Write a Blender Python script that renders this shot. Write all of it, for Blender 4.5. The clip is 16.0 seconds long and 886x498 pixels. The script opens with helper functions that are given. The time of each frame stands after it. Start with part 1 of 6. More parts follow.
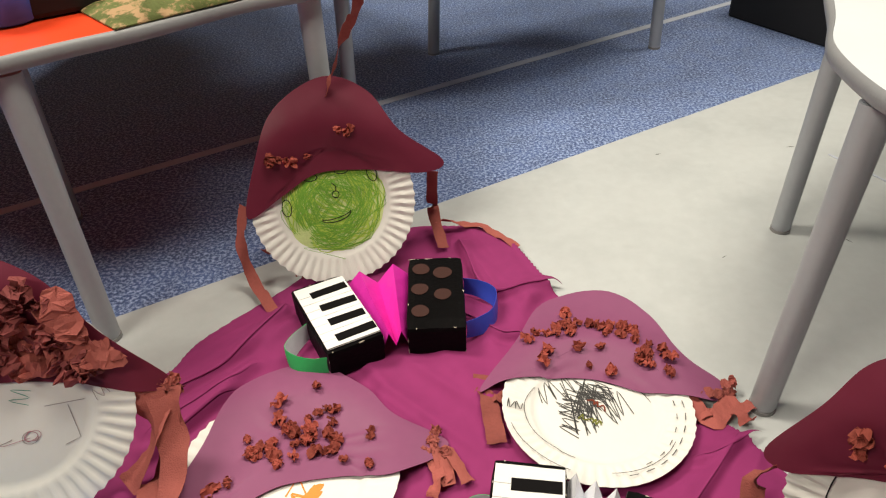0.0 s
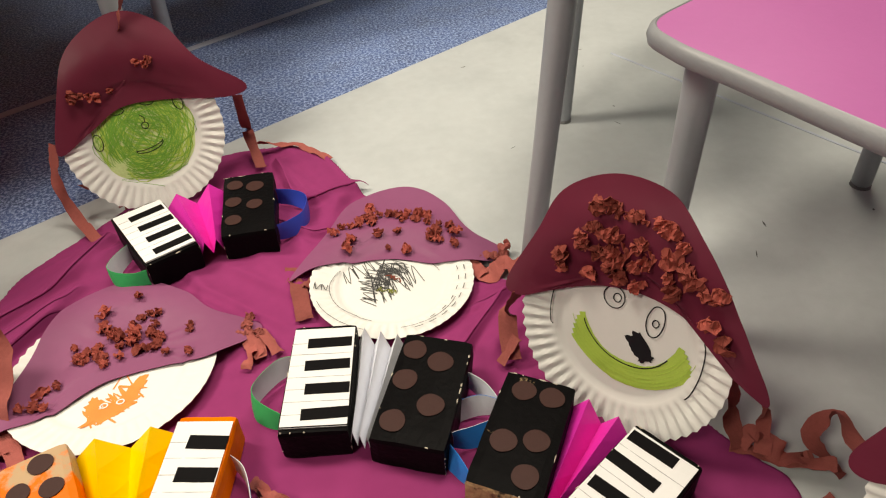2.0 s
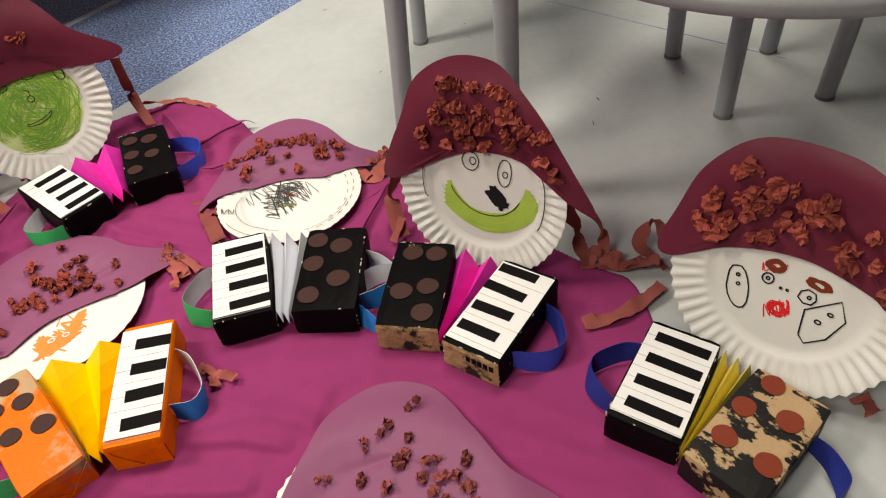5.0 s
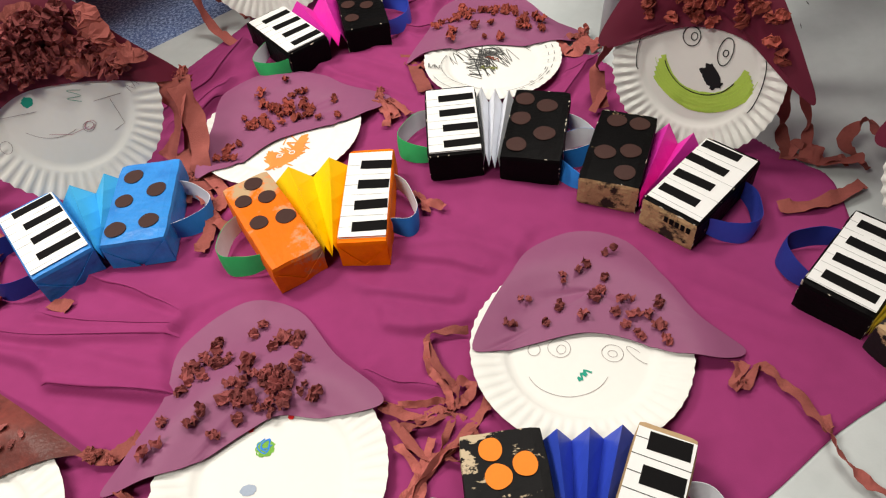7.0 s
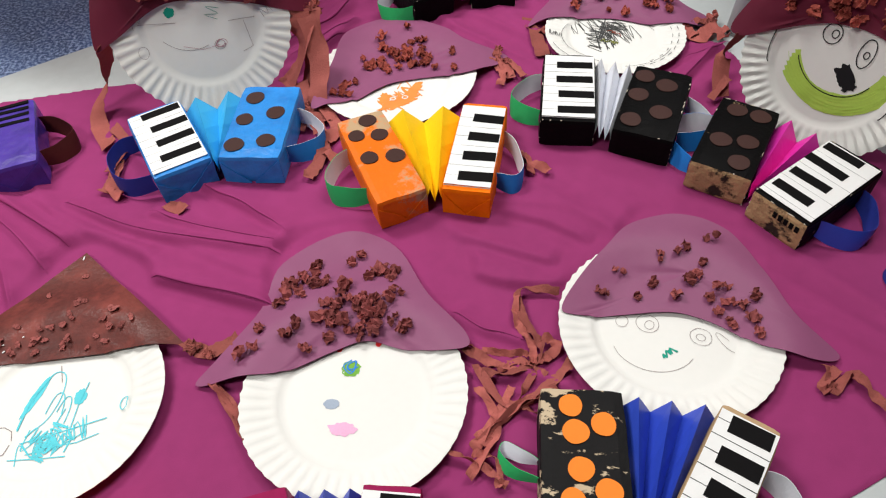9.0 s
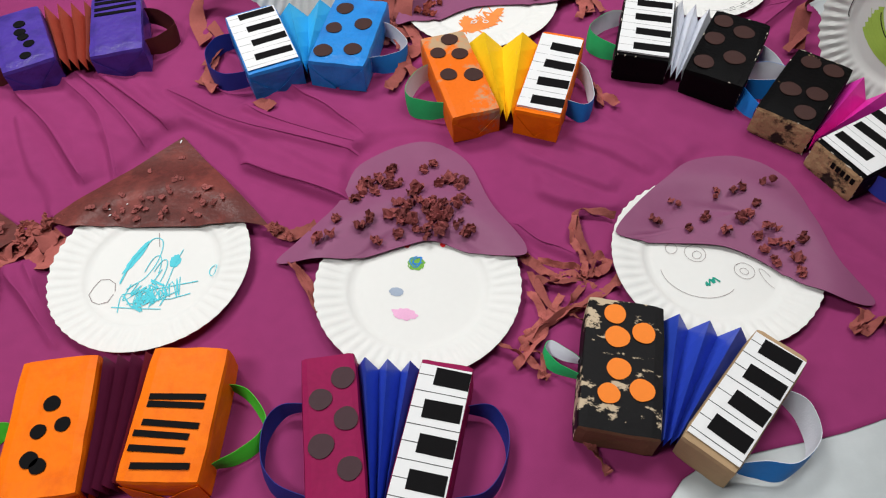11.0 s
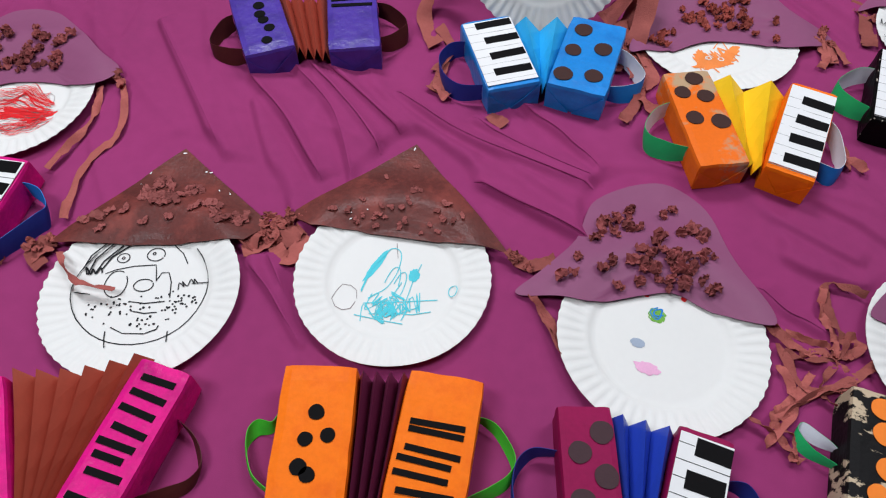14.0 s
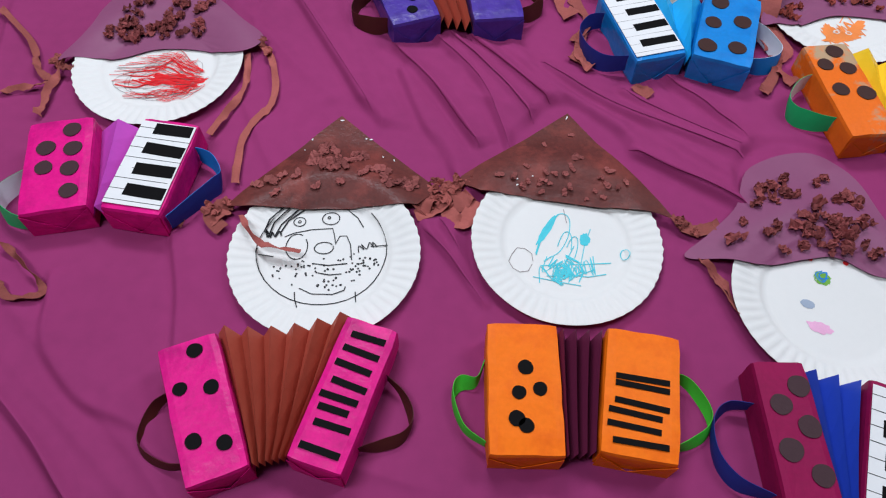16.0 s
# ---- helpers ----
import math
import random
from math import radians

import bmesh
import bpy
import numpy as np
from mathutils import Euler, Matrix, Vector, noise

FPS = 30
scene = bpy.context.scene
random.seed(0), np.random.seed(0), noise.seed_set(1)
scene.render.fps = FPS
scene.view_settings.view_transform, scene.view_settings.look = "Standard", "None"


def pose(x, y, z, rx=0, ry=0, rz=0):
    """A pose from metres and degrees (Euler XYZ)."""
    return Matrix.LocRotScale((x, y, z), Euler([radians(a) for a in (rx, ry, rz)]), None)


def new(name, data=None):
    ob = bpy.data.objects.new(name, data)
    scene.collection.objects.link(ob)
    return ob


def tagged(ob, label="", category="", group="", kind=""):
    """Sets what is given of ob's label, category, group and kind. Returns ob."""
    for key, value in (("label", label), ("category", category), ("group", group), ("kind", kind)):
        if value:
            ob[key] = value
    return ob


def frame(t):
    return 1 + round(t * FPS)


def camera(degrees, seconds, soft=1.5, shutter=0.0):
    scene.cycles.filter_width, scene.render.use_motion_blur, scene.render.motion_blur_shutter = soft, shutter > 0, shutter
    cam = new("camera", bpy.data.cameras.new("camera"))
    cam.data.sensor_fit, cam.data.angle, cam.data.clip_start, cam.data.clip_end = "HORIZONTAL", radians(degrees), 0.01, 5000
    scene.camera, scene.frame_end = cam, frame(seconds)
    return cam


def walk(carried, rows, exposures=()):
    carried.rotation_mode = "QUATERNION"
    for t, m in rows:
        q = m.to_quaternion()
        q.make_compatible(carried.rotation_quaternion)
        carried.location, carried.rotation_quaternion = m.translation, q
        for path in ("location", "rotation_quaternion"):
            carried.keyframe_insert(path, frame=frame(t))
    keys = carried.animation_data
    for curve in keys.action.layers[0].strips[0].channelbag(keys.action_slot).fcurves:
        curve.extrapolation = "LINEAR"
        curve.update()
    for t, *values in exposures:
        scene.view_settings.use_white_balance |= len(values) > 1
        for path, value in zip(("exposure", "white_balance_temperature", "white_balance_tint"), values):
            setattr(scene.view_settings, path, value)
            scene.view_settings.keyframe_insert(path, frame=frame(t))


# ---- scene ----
cam = camera(65.1, 16.0, soft=1.15)
ROWS = [
    (0.0, 0.0007, 0.0023, 0.7732, -1.37, -35.54, 1.68),
    (0.5, 0.0278, -0.0306, 0.7714, -4.88, -36.61, 2.16),
    (1.0, 0.0727, -0.0796, 0.7743, -8.44, -36.70, 2.14),
    (1.5, 0.1115, -0.1314, 0.7722, -11.23, -38.06, 2.40),
    (2.0, 0.1474, -0.1770, 0.7733, -12.02, -39.77, 2.26),
    (2.5, 0.1755, -0.2323, 0.7783, -12.34, -40.77, 1.00),
    (3.0, 0.1934, -0.2824, 0.7885, -17.88, -40.38, 1.72),
    (5.5, 0.0813, -0.4081, 0.7995, -24.30, -44.61, 5.23),
    (6.0, 0.0253, -0.4283, 0.7994, -23.12, -46.44, 5.06),
    (6.5, -0.0322, -0.4526, 0.7909, -18.30, -49.30, 5.37),
    (7.0, -0.0762, -0.4683, 0.7956, -12.64, -48.86, 4.69),
    (7.5, -0.0947, -0.4813, 0.7951, -9.01, -48.97, 4.04),
    (8.0, -0.1053, -0.4771, 0.7993, -7.54, -48.47, 3.67),
    (8.5, -0.1192, -0.4762, 0.7968, -6.47, -48.16, 3.40),
    (9.0, -0.1397, -0.4991, 0.7912, -2.60, -50.16, 2.47),
    (11.5, -0.1955, -0.5972, 0.8240, 6.59, -54.50, 1.01),
    (12.0, -0.2386, -0.6033, 0.8225, 10.35, -54.25, 0.19),
    (12.5, -0.2797, -0.5904, 0.8226, 15.84, -57.28, -0.74),
    (13.0, -0.3094, -0.5615, 0.8304, 20.80, -57.64, -1.58),
    (13.5, -0.3549, -0.5513, 0.8596, 20.34, -57.99, -1.28),
    (14.0, -0.4560, -0.5472, 0.8707, 13.55, -56.79, 0.03),
    (14.5, -0.5258, -0.5972, 0.8735, 11.00, -57.75, -0.98),
    (15.0, -0.5710, -0.6227, 0.8791, 14.22, -56.72, -0.98),
    (15.5, -0.6311, -0.6323, 0.8839, 16.34, -57.20, -0.12),
    (16.0, -0.7159, -0.6460, 0.8840, 13.11, -58.50, -1.08),
]
EXPOSURES = [(0.0, -0.02, 7700, 8), (2.0, -0.08, 7900, 8), (3.0, -0.10, 7700, 8), (5.5, -0.06, 7500, 9), (6.5, -0.04, 7200, 8), (8.0, -0.12, 6750, 8), (9.0, -0.14, 6550, 8), (11.5, -0.38, 6250, 8), (12.5, -0.40, 6150, 9), (16.0, -0.54, 5700, 10)]
walk(cam, [(t, pose(x, y, z, 90 + pitch, roll, yaw)) for t, x, y, z, yaw, pitch, roll in ROWS], EXPOSURES)

# ---- world and light: a closed classroom under assumed, unseen ceiling panels ----
world = bpy.data.worlds.new("world")
scene.world = world
world.use_nodes = True
world.node_tree.nodes["Background"].inputs[0].default_value = (0.75, 0.85, 1.0, 1)
world.node_tree.nodes["Background"].inputs[1].default_value = 0.02

CEILING = 2.75
# unseen panels, placed and weighted for the wanted brightness; the third is front fill
PANELS = [(-1.50, 1.40, 80.0), (0.55, 0.90, 44.0), (-1.7, -0.9, 60.0), (1.7, 2.4, 38.0)]


def ceiling_lamp(x, y, watts):
    data = bpy.data.lights.new("panel_light", "AREA")
    data.shape, data.size, data.size_y = "RECTANGLE", 1.15, 0.55
    data.energy, data.color = watts, (1.0, 0.98, 0.95)
    lamp = new("panel_light", data)
    lamp.matrix_basis = pose(x, y, CEILING - 0.075)
    return lamp


# ---- materials ----
def material(name, color, rough=0.6, vary=0.15, scale=30.0, bump=0.15, bump_scale=200.0, metal=0.0, second=None, patch=6.0, sheen=0.0, coat=0.0, depth=0.002, edge=(0.45, 0.6), island=0.0, spec=0.2, brush=None):
    """Procedural surface: colour varied at two scales, fine relief; second is a colour that shows through in worn patches."""
    m = bpy.data.materials.new(name)
    m.use_nodes = True
    n, l = m.node_tree.nodes, m.node_tree.links
    b = n["Principled BSDF"]
    b.inputs["Metallic"].default_value = metal
    b.inputs["Specular IOR Level"].default_value = spec
    b.inputs["Sheen Weight"].default_value = sheen
    b.inputs["Coat Weight"].default_value = coat
    b.inputs["Coat Roughness"].default_value = 0.25
    tc = n.new("ShaderNodeTexCoord")
    fine, broad = n.new("ShaderNodeTexNoise"), n.new("ShaderNodeTexNoise")
    fine.inputs["Scale"].default_value, fine.inputs["Detail"].default_value = scale * 8, 6
    broad.inputs["Scale"].default_value, broad.inputs["Detail"].default_value = scale * 0.35, 4
    for t in (fine, broad):
        l.new(tc.outputs["Object"], t.inputs["Vector"])
    add = n.new("ShaderNodeMath")
    add.operation = "MULTIPLY_ADD"
    l.new(fine.outputs["Fac"], add.inputs[0])
    add.inputs[1].default_value = 0.5
    l.new(broad.outputs["Fac"], add.inputs[2])
    ramp = n.new("ShaderNodeMapRange")
    ramp.inputs["From Min"].default_value, ramp.inputs["From Max"].default_value = 0.4, 1.1
    ramp.inputs["To Min"].default_value, ramp.inputs["To Max"].default_value = 1 - vary, 1 + vary
    l.new(add.outputs[0], ramp.inputs["Value"])
    hsv = n.new("ShaderNodeHueSaturation")
    hsv.inputs["Color"].default_value = (*color, 1)
    value = ramp.outputs["Result"]
    if island:
        info = n.new("ShaderNodeObjectInfo")
        r2 = n.new("ShaderNodeMapRange")
        r2.inputs["To Min"].default_value, r2.inputs["To Max"].default_value = 1 - island, 1 + island
        l.new(info.outputs["Random"], r2.inputs["Value"])
        mul = n.new("ShaderNodeMath")
        mul.operation = "MULTIPLY"
        l.new(value, mul.inputs[0])
        l.new(r2.outputs["Result"], mul.inputs[1])
        value = mul.outputs[0]
    l.new(value, hsv.inputs["Value"])
    out = hsv.outputs["Color"]
    if second:
        p = n.new("ShaderNodeTexNoise")
        p.inputs["Scale"].default_value, p.inputs["Detail"].default_value, p.inputs["Roughness"].default_value = patch, 8, 0.65
        if brush:
            mp = n.new("ShaderNodeMapping")
            mp.inputs["Rotation"].default_value = (0, 0, radians(brush[0]))
            mp.inputs["Scale"].default_value = (1, brush[1], 1)
            l.new(tc.outputs["Object"], mp.inputs["Vector"])
            l.new(mp.outputs["Vector"], p.inputs["Vector"])
        else:
            l.new(tc.outputs["Object"], p.inputs["Vector"])
        pr = n.new("ShaderNodeMapRange")
        pr.inputs["From Min"].default_value, pr.inputs["From Max"].default_value = edge
        l.new(p.outputs["Fac"], pr.inputs["Value"])
        mix = n.new("ShaderNodeMix")
        mix.data_type = "RGBA"
        l.new(pr.outputs["Result"], mix.inputs[0])
        l.new(out, mix.inputs[6])
        mix.inputs[7].default_value = (*second, 1)
        out = mix.outputs[2]
    l.new(out, b.inputs["Base Color"])
    rr = n.new("ShaderNodeMapRange")
    rr.inputs["To Min"].default_value, rr.inputs["To Max"].default_value = max(0.05, rough - 0.1), min(1, rough + 0.1)
    l.new(broad.outputs["Fac"], rr.inputs["Value"])
    l.new(rr.outputs["Result"], b.inputs["Roughness"])
    if bump:
        g = n.new("ShaderNodeTexNoise")
        g.inputs["Scale"].default_value, g.inputs["Detail"].default_value = bump_scale, 4
        l.new(tc.outputs["Object"], g.inputs["Vector"])
        bp = n.new("ShaderNodeBump")
        bp.inputs["Strength"].default_value, bp.inputs["Distance"].default_value = bump, depth
        l.new(g.outputs["Fac"], bp.inputs["Height"])
        l.new(bp.outputs["Normal"], b.inputs["Normal"])
        l.new(bp.outputs["Normal"], b.inputs["Coat Normal"])
    return m


CLOTH = material("plum cotton cloth", (0.262, 0.030, 0.130), 0.85, 0.14, 6, 0.25, 900, depth=0.0006, spec=0.2)
PLUM = material("plum satin card", (0.24, 0.072, 0.155), 0.5, 0.07, 8, 0.10, 30, depth=0.004)
# the plum card again, shade of the leaning hats put into its colour
PLUMSHADED = material("maroon satin card", (0.135, 0.016, 0.037), 0.45, 0.08, 8, 0.10, 30, depth=0.004, spec=0.25)
BROWNPAINT = material("brown painted card", (0.105, 0.022, 0.018), 0.6, 0.5, 18, 0.4, 160, second=(0.21, 0.042, 0.033), patch=22, edge=(0.48, 0.68), spec=0.25, coat=0.12)
PLATE = material("white paper plate", (0.73, 0.725, 0.70), 0.55, 0.03, 12, 0.08, 400, depth=0.0005)
CREPE = material("terracotta crepe paper", (0.32, 0.090, 0.078), 0.85, 0.2, 25, 0.8, 500, island=0.25, depth=0.0014, spec=0.1)
CURLRED = material("crumpled rust tissue", (0.31, 0.070, 0.055), 0.8, 0.2, 30, 0.4, 500, island=0.3, depth=0.0008, spec=0.1)
CURLFLAKE = material("dusty brown tissue", (0.27, 0.083, 0.077), 0.8, 0.2, 30, 0.4, 500, island=0.25, depth=0.0008, spec=0.1)
CURLDARK = material("crumpled brown tissue", (0.25, 0.066, 0.066), 0.8, 0.2, 30, 0.4, 500, island=0.3, depth=0.0008, spec=0.1)
BLACK = material("black poster paint", (0.0035, 0.0032, 0.0035), 0.45, 0.3, 30, 0.5, 120, second=(0.45, 0.40, 0.32), patch=34, edge=(0.70, 0.73), spec=0.05)
BLACKCARD = material("black card", (0.006, 0.0055, 0.006), 0.65, 0.2, 20, 0.1, 300, spec=0.05)
WHITECARD = material("white printed card", (0.75, 0.75, 0.75), 0.5, 0.03, 20, 0.05, 300)
INKLINE = material("grey key line", (0.08, 0.08, 0.08), 0.6, 0.1, 20, 0)
CHIP = material("bare pale card", (0.50, 0.45, 0.37), 0.8, 0.25, 60, 0.2, 300)
KEYLINE = material("faint grey key line", (0.36, 0.36, 0.36), 0.6, 0.1, 20, 0)
KRAFT = material("brown kraft card", (0.40, 0.27, 0.15), 0.7, 0.12, 25, 0.3, 220)
KRAFTBLACK = material("kraft card with brushed black paint", (0.43, 0.29, 0.16), 0.6, 0.12, 25, 0.4, 140, second=(0.010, 0.0095, 0.010), patch=13, edge=(0.475, 0.495), brush=(-55, 1.9))
BLACKKRAFT = material("black paint over kraft", (0.007, 0.0065, 0.007), 0.55, 0.2, 25, 0.4, 140, second=(0.52, 0.41, 0.28), patch=17, edge=(0.555, 0.575), spec=0.1, brush=(75, 1.8))
BLACKTOP = material("black paint on kraft carton", (0.0035, 0.0032, 0.0035), 0.5, 0.3, 30, 0.5, 120, second=(0.40, 0.28, 0.16), patch=22, edge=(0.63, 0.68), spec=0.04)
KRAFTTORN = material("torn kraft card with black smears", (0.42, 0.27, 0.14), 0.75, 0.3, 40, 0.8, 90, second=(0.03, 0.02, 0.015), patch=38, edge=(0.50, 0.60), depth=0.004)
KRAFTDARK = material("brown smeared kraft card", (0.17, 0.085, 0.045), 0.7, 0.25, 40, 0.4, 120)
ORANGE = material("orange crepe wrap", (0.87, 0.175, 0.002), 0.45, 0.12, 20, 0.3, 60, second=(0.72, 0.11, 0.002), patch=18, edge=(0.48, 0.75), depth=0.003, spec=0.1)
ORANGEWORN = material("orange paint over kraft", (0.78, 0.15, 0.006), 0.5, 0.12, 20, 0.4, 60, second=(0.46, 0.31, 0.18), patch=11, edge=(0.53, 0.60), depth=0.003, spec=0.15)
BLUE = material("blue tissue wrap", (0.02, 0.22, 0.62), 0.38, 0.2, 22, 0.5, 55, second=(0.012, 0.13, 0.44), patch=22, edge=(0.48, 0.75), depth=0.004, spec=0.3, coat=0.12)
LIGHTBLUE = material("light blue paper", (0.05, 0.42, 0.75), 0.5, 0.06, 18, 0.1, 80)
ROYAL = material("royal blue paper", (0.03, 0.07, 0.50), 0.42, 0.08, 18, 0.15, 60, spec=0.45)
NAVY = material("navy blue ribbon", (0.018, 0.03, 0.22), 0.55, 0.1, 18, 0.2, 400)
SKY = material("sky blue ribbon", (0.02, 0.20, 0.62), 0.5, 0.1, 18, 0.2, 400)
GREEN = material("green ribbon", (0.03, 0.42, 0.13), 0.5, 0.1, 18, 0.2, 400)
LIME = material("bright green ribbon", (0.07, 0.50, 0.03), 0.5, 0.1, 18, 0.2, 400)
WHITERIB = material("pale grey ribbon", (0.66, 0.68, 0.74), 0.5, 0.06, 18, 0.2, 400)
BROWNRIB = material("dark brown ribbon", (0.07, 0.014, 0.012), 0.5, 0.2, 18, 0.2, 400)
RUST = material("rust paper", (0.43, 0.085, 0.052), 0.6, 0.1, 18, 0.15, 90)
WINE = material("wine red paper", (0.17, 0.022, 0.07), 0.35, 0.12, 18, 0.2, 90, spec=0.5)
WINEBOX = material("wine red tissue wrap", (0.25, 0.006, 0.065), 0.55, 0.2, 18, 0.3, 75, depth=0.002, spec=0.1)
MAGENTA = material("magenta paper", (0.72, 0.03, 0.40), 0.5, 0.06, 18, 0.15, 60)
ORCHID = material("orchid paper", (0.50, 0.07, 0.48), 0.5, 0.06, 18, 0.15, 60)
PINK = material("hot pink tissue wrap", (0.69, 0.007, 0.22), 0.44, 0.22, 22, 0.45, 55, second=(0.43, 0.005, 0.15), patch=20, edge=(0.46, 0.72), depth=0.004, spec=0.14, coat=0.08)
PURPLE = material("violet tissue wrap", (0.07, 0.035, 0.31), 0.38, 0.22, 22, 0.45, 55, second=(0.035, 0.02, 0.17), patch=22, edge=(0.46, 0.72), depth=0.004, spec=0.25, coat=0.35)
YELLOW = material("yellow paper", (0.86, 0.55, 0.01), 0.5, 0.06, 18, 0.15, 60)
LEMON = material("lemon paper", (0.80, 0.68, 0.16), 0.5, 0.06, 18, 0.15, 60)
WHITEPAPER = material("white paper", (0.74, 0.76, 0.82), 0.5, 0.04, 18, 0.1, 60)
DOT = material("brown card dot", (0.045, 0.018, 0.015), 0.6, 0.15, 25, 0.2, 200)
DOTGREY = material("charcoal card dot", (0.05, 0.022, 0.028), 0.6, 0.15, 25, 0.2, 200)
DOTRUST = material("rust card dot", (0.20, 0.035, 0.016), 0.6, 0.15, 25, 0.2, 200)
DOTORANGE = material("orange card dot", (0.85, 0.22, 0.02), 0.6, 0.08, 25, 0.1, 200)
INK = material("black marker", (0.012, 0.012, 0.014), 0.5, 0.1, 30, 0)
CHARCOAL = material("soft charcoal", (0.055, 0.055, 0.055), 0.8, 0.4, 60, 0)
MOLIVE = material("olive crayon", (0.16, 0.17, 0.035), 0.8, 0.3, 60, 0)
MROSE = material("faded rose pencil", (0.42, 0.20, 0.24), 0.8, 0.3, 60, 0)
PENCIL = material("thin pencil", (0.24, 0.19, 0.19), 0.6, 0.2, 60, 0)
MGREEN = material("green marker", (0.17, 0.40, 0.055), 0.6, 0.2, 60, 0)
MLIME = material("lime marker wash", (0.42, 0.58, 0.10), 0.6, 0.15, 40, 0)
MLEAF = material("leaf green pencil", (0.40, 0.57, 0.09), 0.7, 0.3, 60, 0)
MPALE = material("pale green wash", (0.56, 0.68, 0.30), 0.7, 0.3, 50, 0)
MORANGE = material("orange marker", (0.85, 0.26, 0.06), 0.6, 0.15, 60, 0)
MRED = material("red marker", (0.72, 0.02, 0.025), 0.6, 0.15, 60, 0)
MCYAN = material("turquoise marker", (0.10, 0.57, 0.66), 0.6, 0.15, 60, 0)
MTEAL = material("teal marker", (0.01, 0.28, 0.20), 0.6, 0.15, 60, 0)
MPINK = material("pale pink crayon", (0.78, 0.42, 0.62), 0.7, 0.15, 60, 0)
MGREY = material("blue grey crayon", (0.34, 0.40, 0.50), 0.7, 0.15, 60, 0)
FLOORGREY = material("pale grey vinyl floor", (0.48, 0.51, 0.515), 0.32, 0.12, 5, 0.12, 300, second=(0.40, 0.43, 0.435), patch=4, edge=(0.5, 0.75), depth=0.0008, spec=0.5)
FLOORBLUE = material("speckled blue vinyl floor", (0.045, 0.085, 0.22), 0.42, 0.5, 40, 0.1, 300, second=(0.38, 0.48, 0.70), patch=155, edge=(0.46, 0.61), depth=0.0008, spec=0.45)
SEAM = material("pale weld seam", (0.48, 0.52, 0.60), 0.5, 0.2, 40, 0.2, 200)
STEEL = material("grey powder coated steel", (0.33, 0.35, 0.38), 0.36, 0.08, 10, 0.05, 400, second=(0.12, 0.11, 0.10), patch=40, edge=(0.72, 0.76), spec=0.5)
EDGING = material("grey rubber table edging", (0.24, 0.25, 0.265), 0.4, 0.1, 12, 0.1, 300, spec=0.45)
REDTOP = material("orange red laminate", (0.75, 0.06, 0.02), 0.35, 0.05, 10, 0.03, 300, spec=0.45)
PINKTOP = material("pink laminate", (0.40, 0.105, 0.31), 0.35, 0.05, 10, 0.03, 300, spec=0.45)
WHITETOP = material("pale blue white laminate", (0.62, 0.68, 0.72), 0.3, 0.03, 10, 0.03, 300, spec=0.45)
# walls and ceiling are out of view, darkened so little light bounces back
WALLPAINT = material("grey beige wall paint", (0.12, 0.118, 0.11), 0.85, 0.06, 4, 0.1, 120)
CEILPAINT = material("white ceiling paint", (0.32, 0.32, 0.31), 0.85, 0.04, 4, 0.1, 120)
BLUEPLASTIC = material("blue plastic", (0.03, 0.12, 0.55), 0.4, 0.05, 10, 0.02, 200, spec=0.45)
FOOTGREY = material("grey plastic", (0.22, 0.22, 0.22), 0.5, 0.1, 10, 0.05, 200)
BLACKPLASTIC = material("black plastic", (0.012, 0.012, 0.013), 0.45, 0.1, 10, 0.05, 200)
CAMO = material("mottled green brown fabric", (0.10, 0.12, 0.04), 0.85, 0.4, 30, 0.5, 200, second=(0.34, 0.22, 0.12), patch=38, edge=(0.48, 0.56))


# ---- mesh helpers ----
def link(bm, name, mats, smooth=False):
    bmesh.ops.recalc_face_normals(bm, faces=bm.faces)
    me = bpy.data.meshes.new(name)
    bm.to_mesh(me)
    bm.free()
    for m in (mats if isinstance(mats, (list, tuple)) else [mats]):
        me.materials.append(m)
    if smooth:
        me.polygons.foreach_set("use_smooth", [True] * len(me.polygons))
        me.set_sharp_from_angle(angle=radians(55))
    return me


def part(name, bm, mats, parent, label="", m=None, smooth=False):
    """One mesh object under a thing or a part, in the parent's frame."""
    ob = new(name, bm if isinstance(bm, bpy.types.Mesh) else link(bm, name, mats, smooth))
    ob.parent = parent
    if m is not None:
        ob.matrix_basis = m
    return tagged(ob, label)


def thing(name, m, label, category, group="", kind=""):
    ob = new(name)
    ob.empty_display_size = 0.05
    ob.matrix_basis = m
    return tagged(ob, label, category, group, kind)


def solid(name, bm, mats, label, category="", kind="", smooth=False, m=None):
    ob = new(name, link(bm, name, mats, smooth))
    if m is not None:
        ob.matrix_basis = m
    return tagged(ob, label, category, "", kind)


def box(bm, x0, x1, y0, y1, z0, z1, bevel=0.0, segments=2):
    r = bmesh.ops.create_cube(bm, size=1)
    for v in r["verts"]:
        v.co = Vector(((x0 + x1) / 2 + v.co.x * (x1 - x0), (y0 + y1) / 2 + v.co.y * (y1 - y0), (z0 + z1) / 2 + v.co.z * (z1 - z0)))
    if bevel:
        edges = list({e for v in r["verts"] for e in v.link_edges})
        bmesh.ops.bevel(bm, geom=edges, offset=bevel, segments=segments, affect="EDGES", profile=0.6)
    return bm


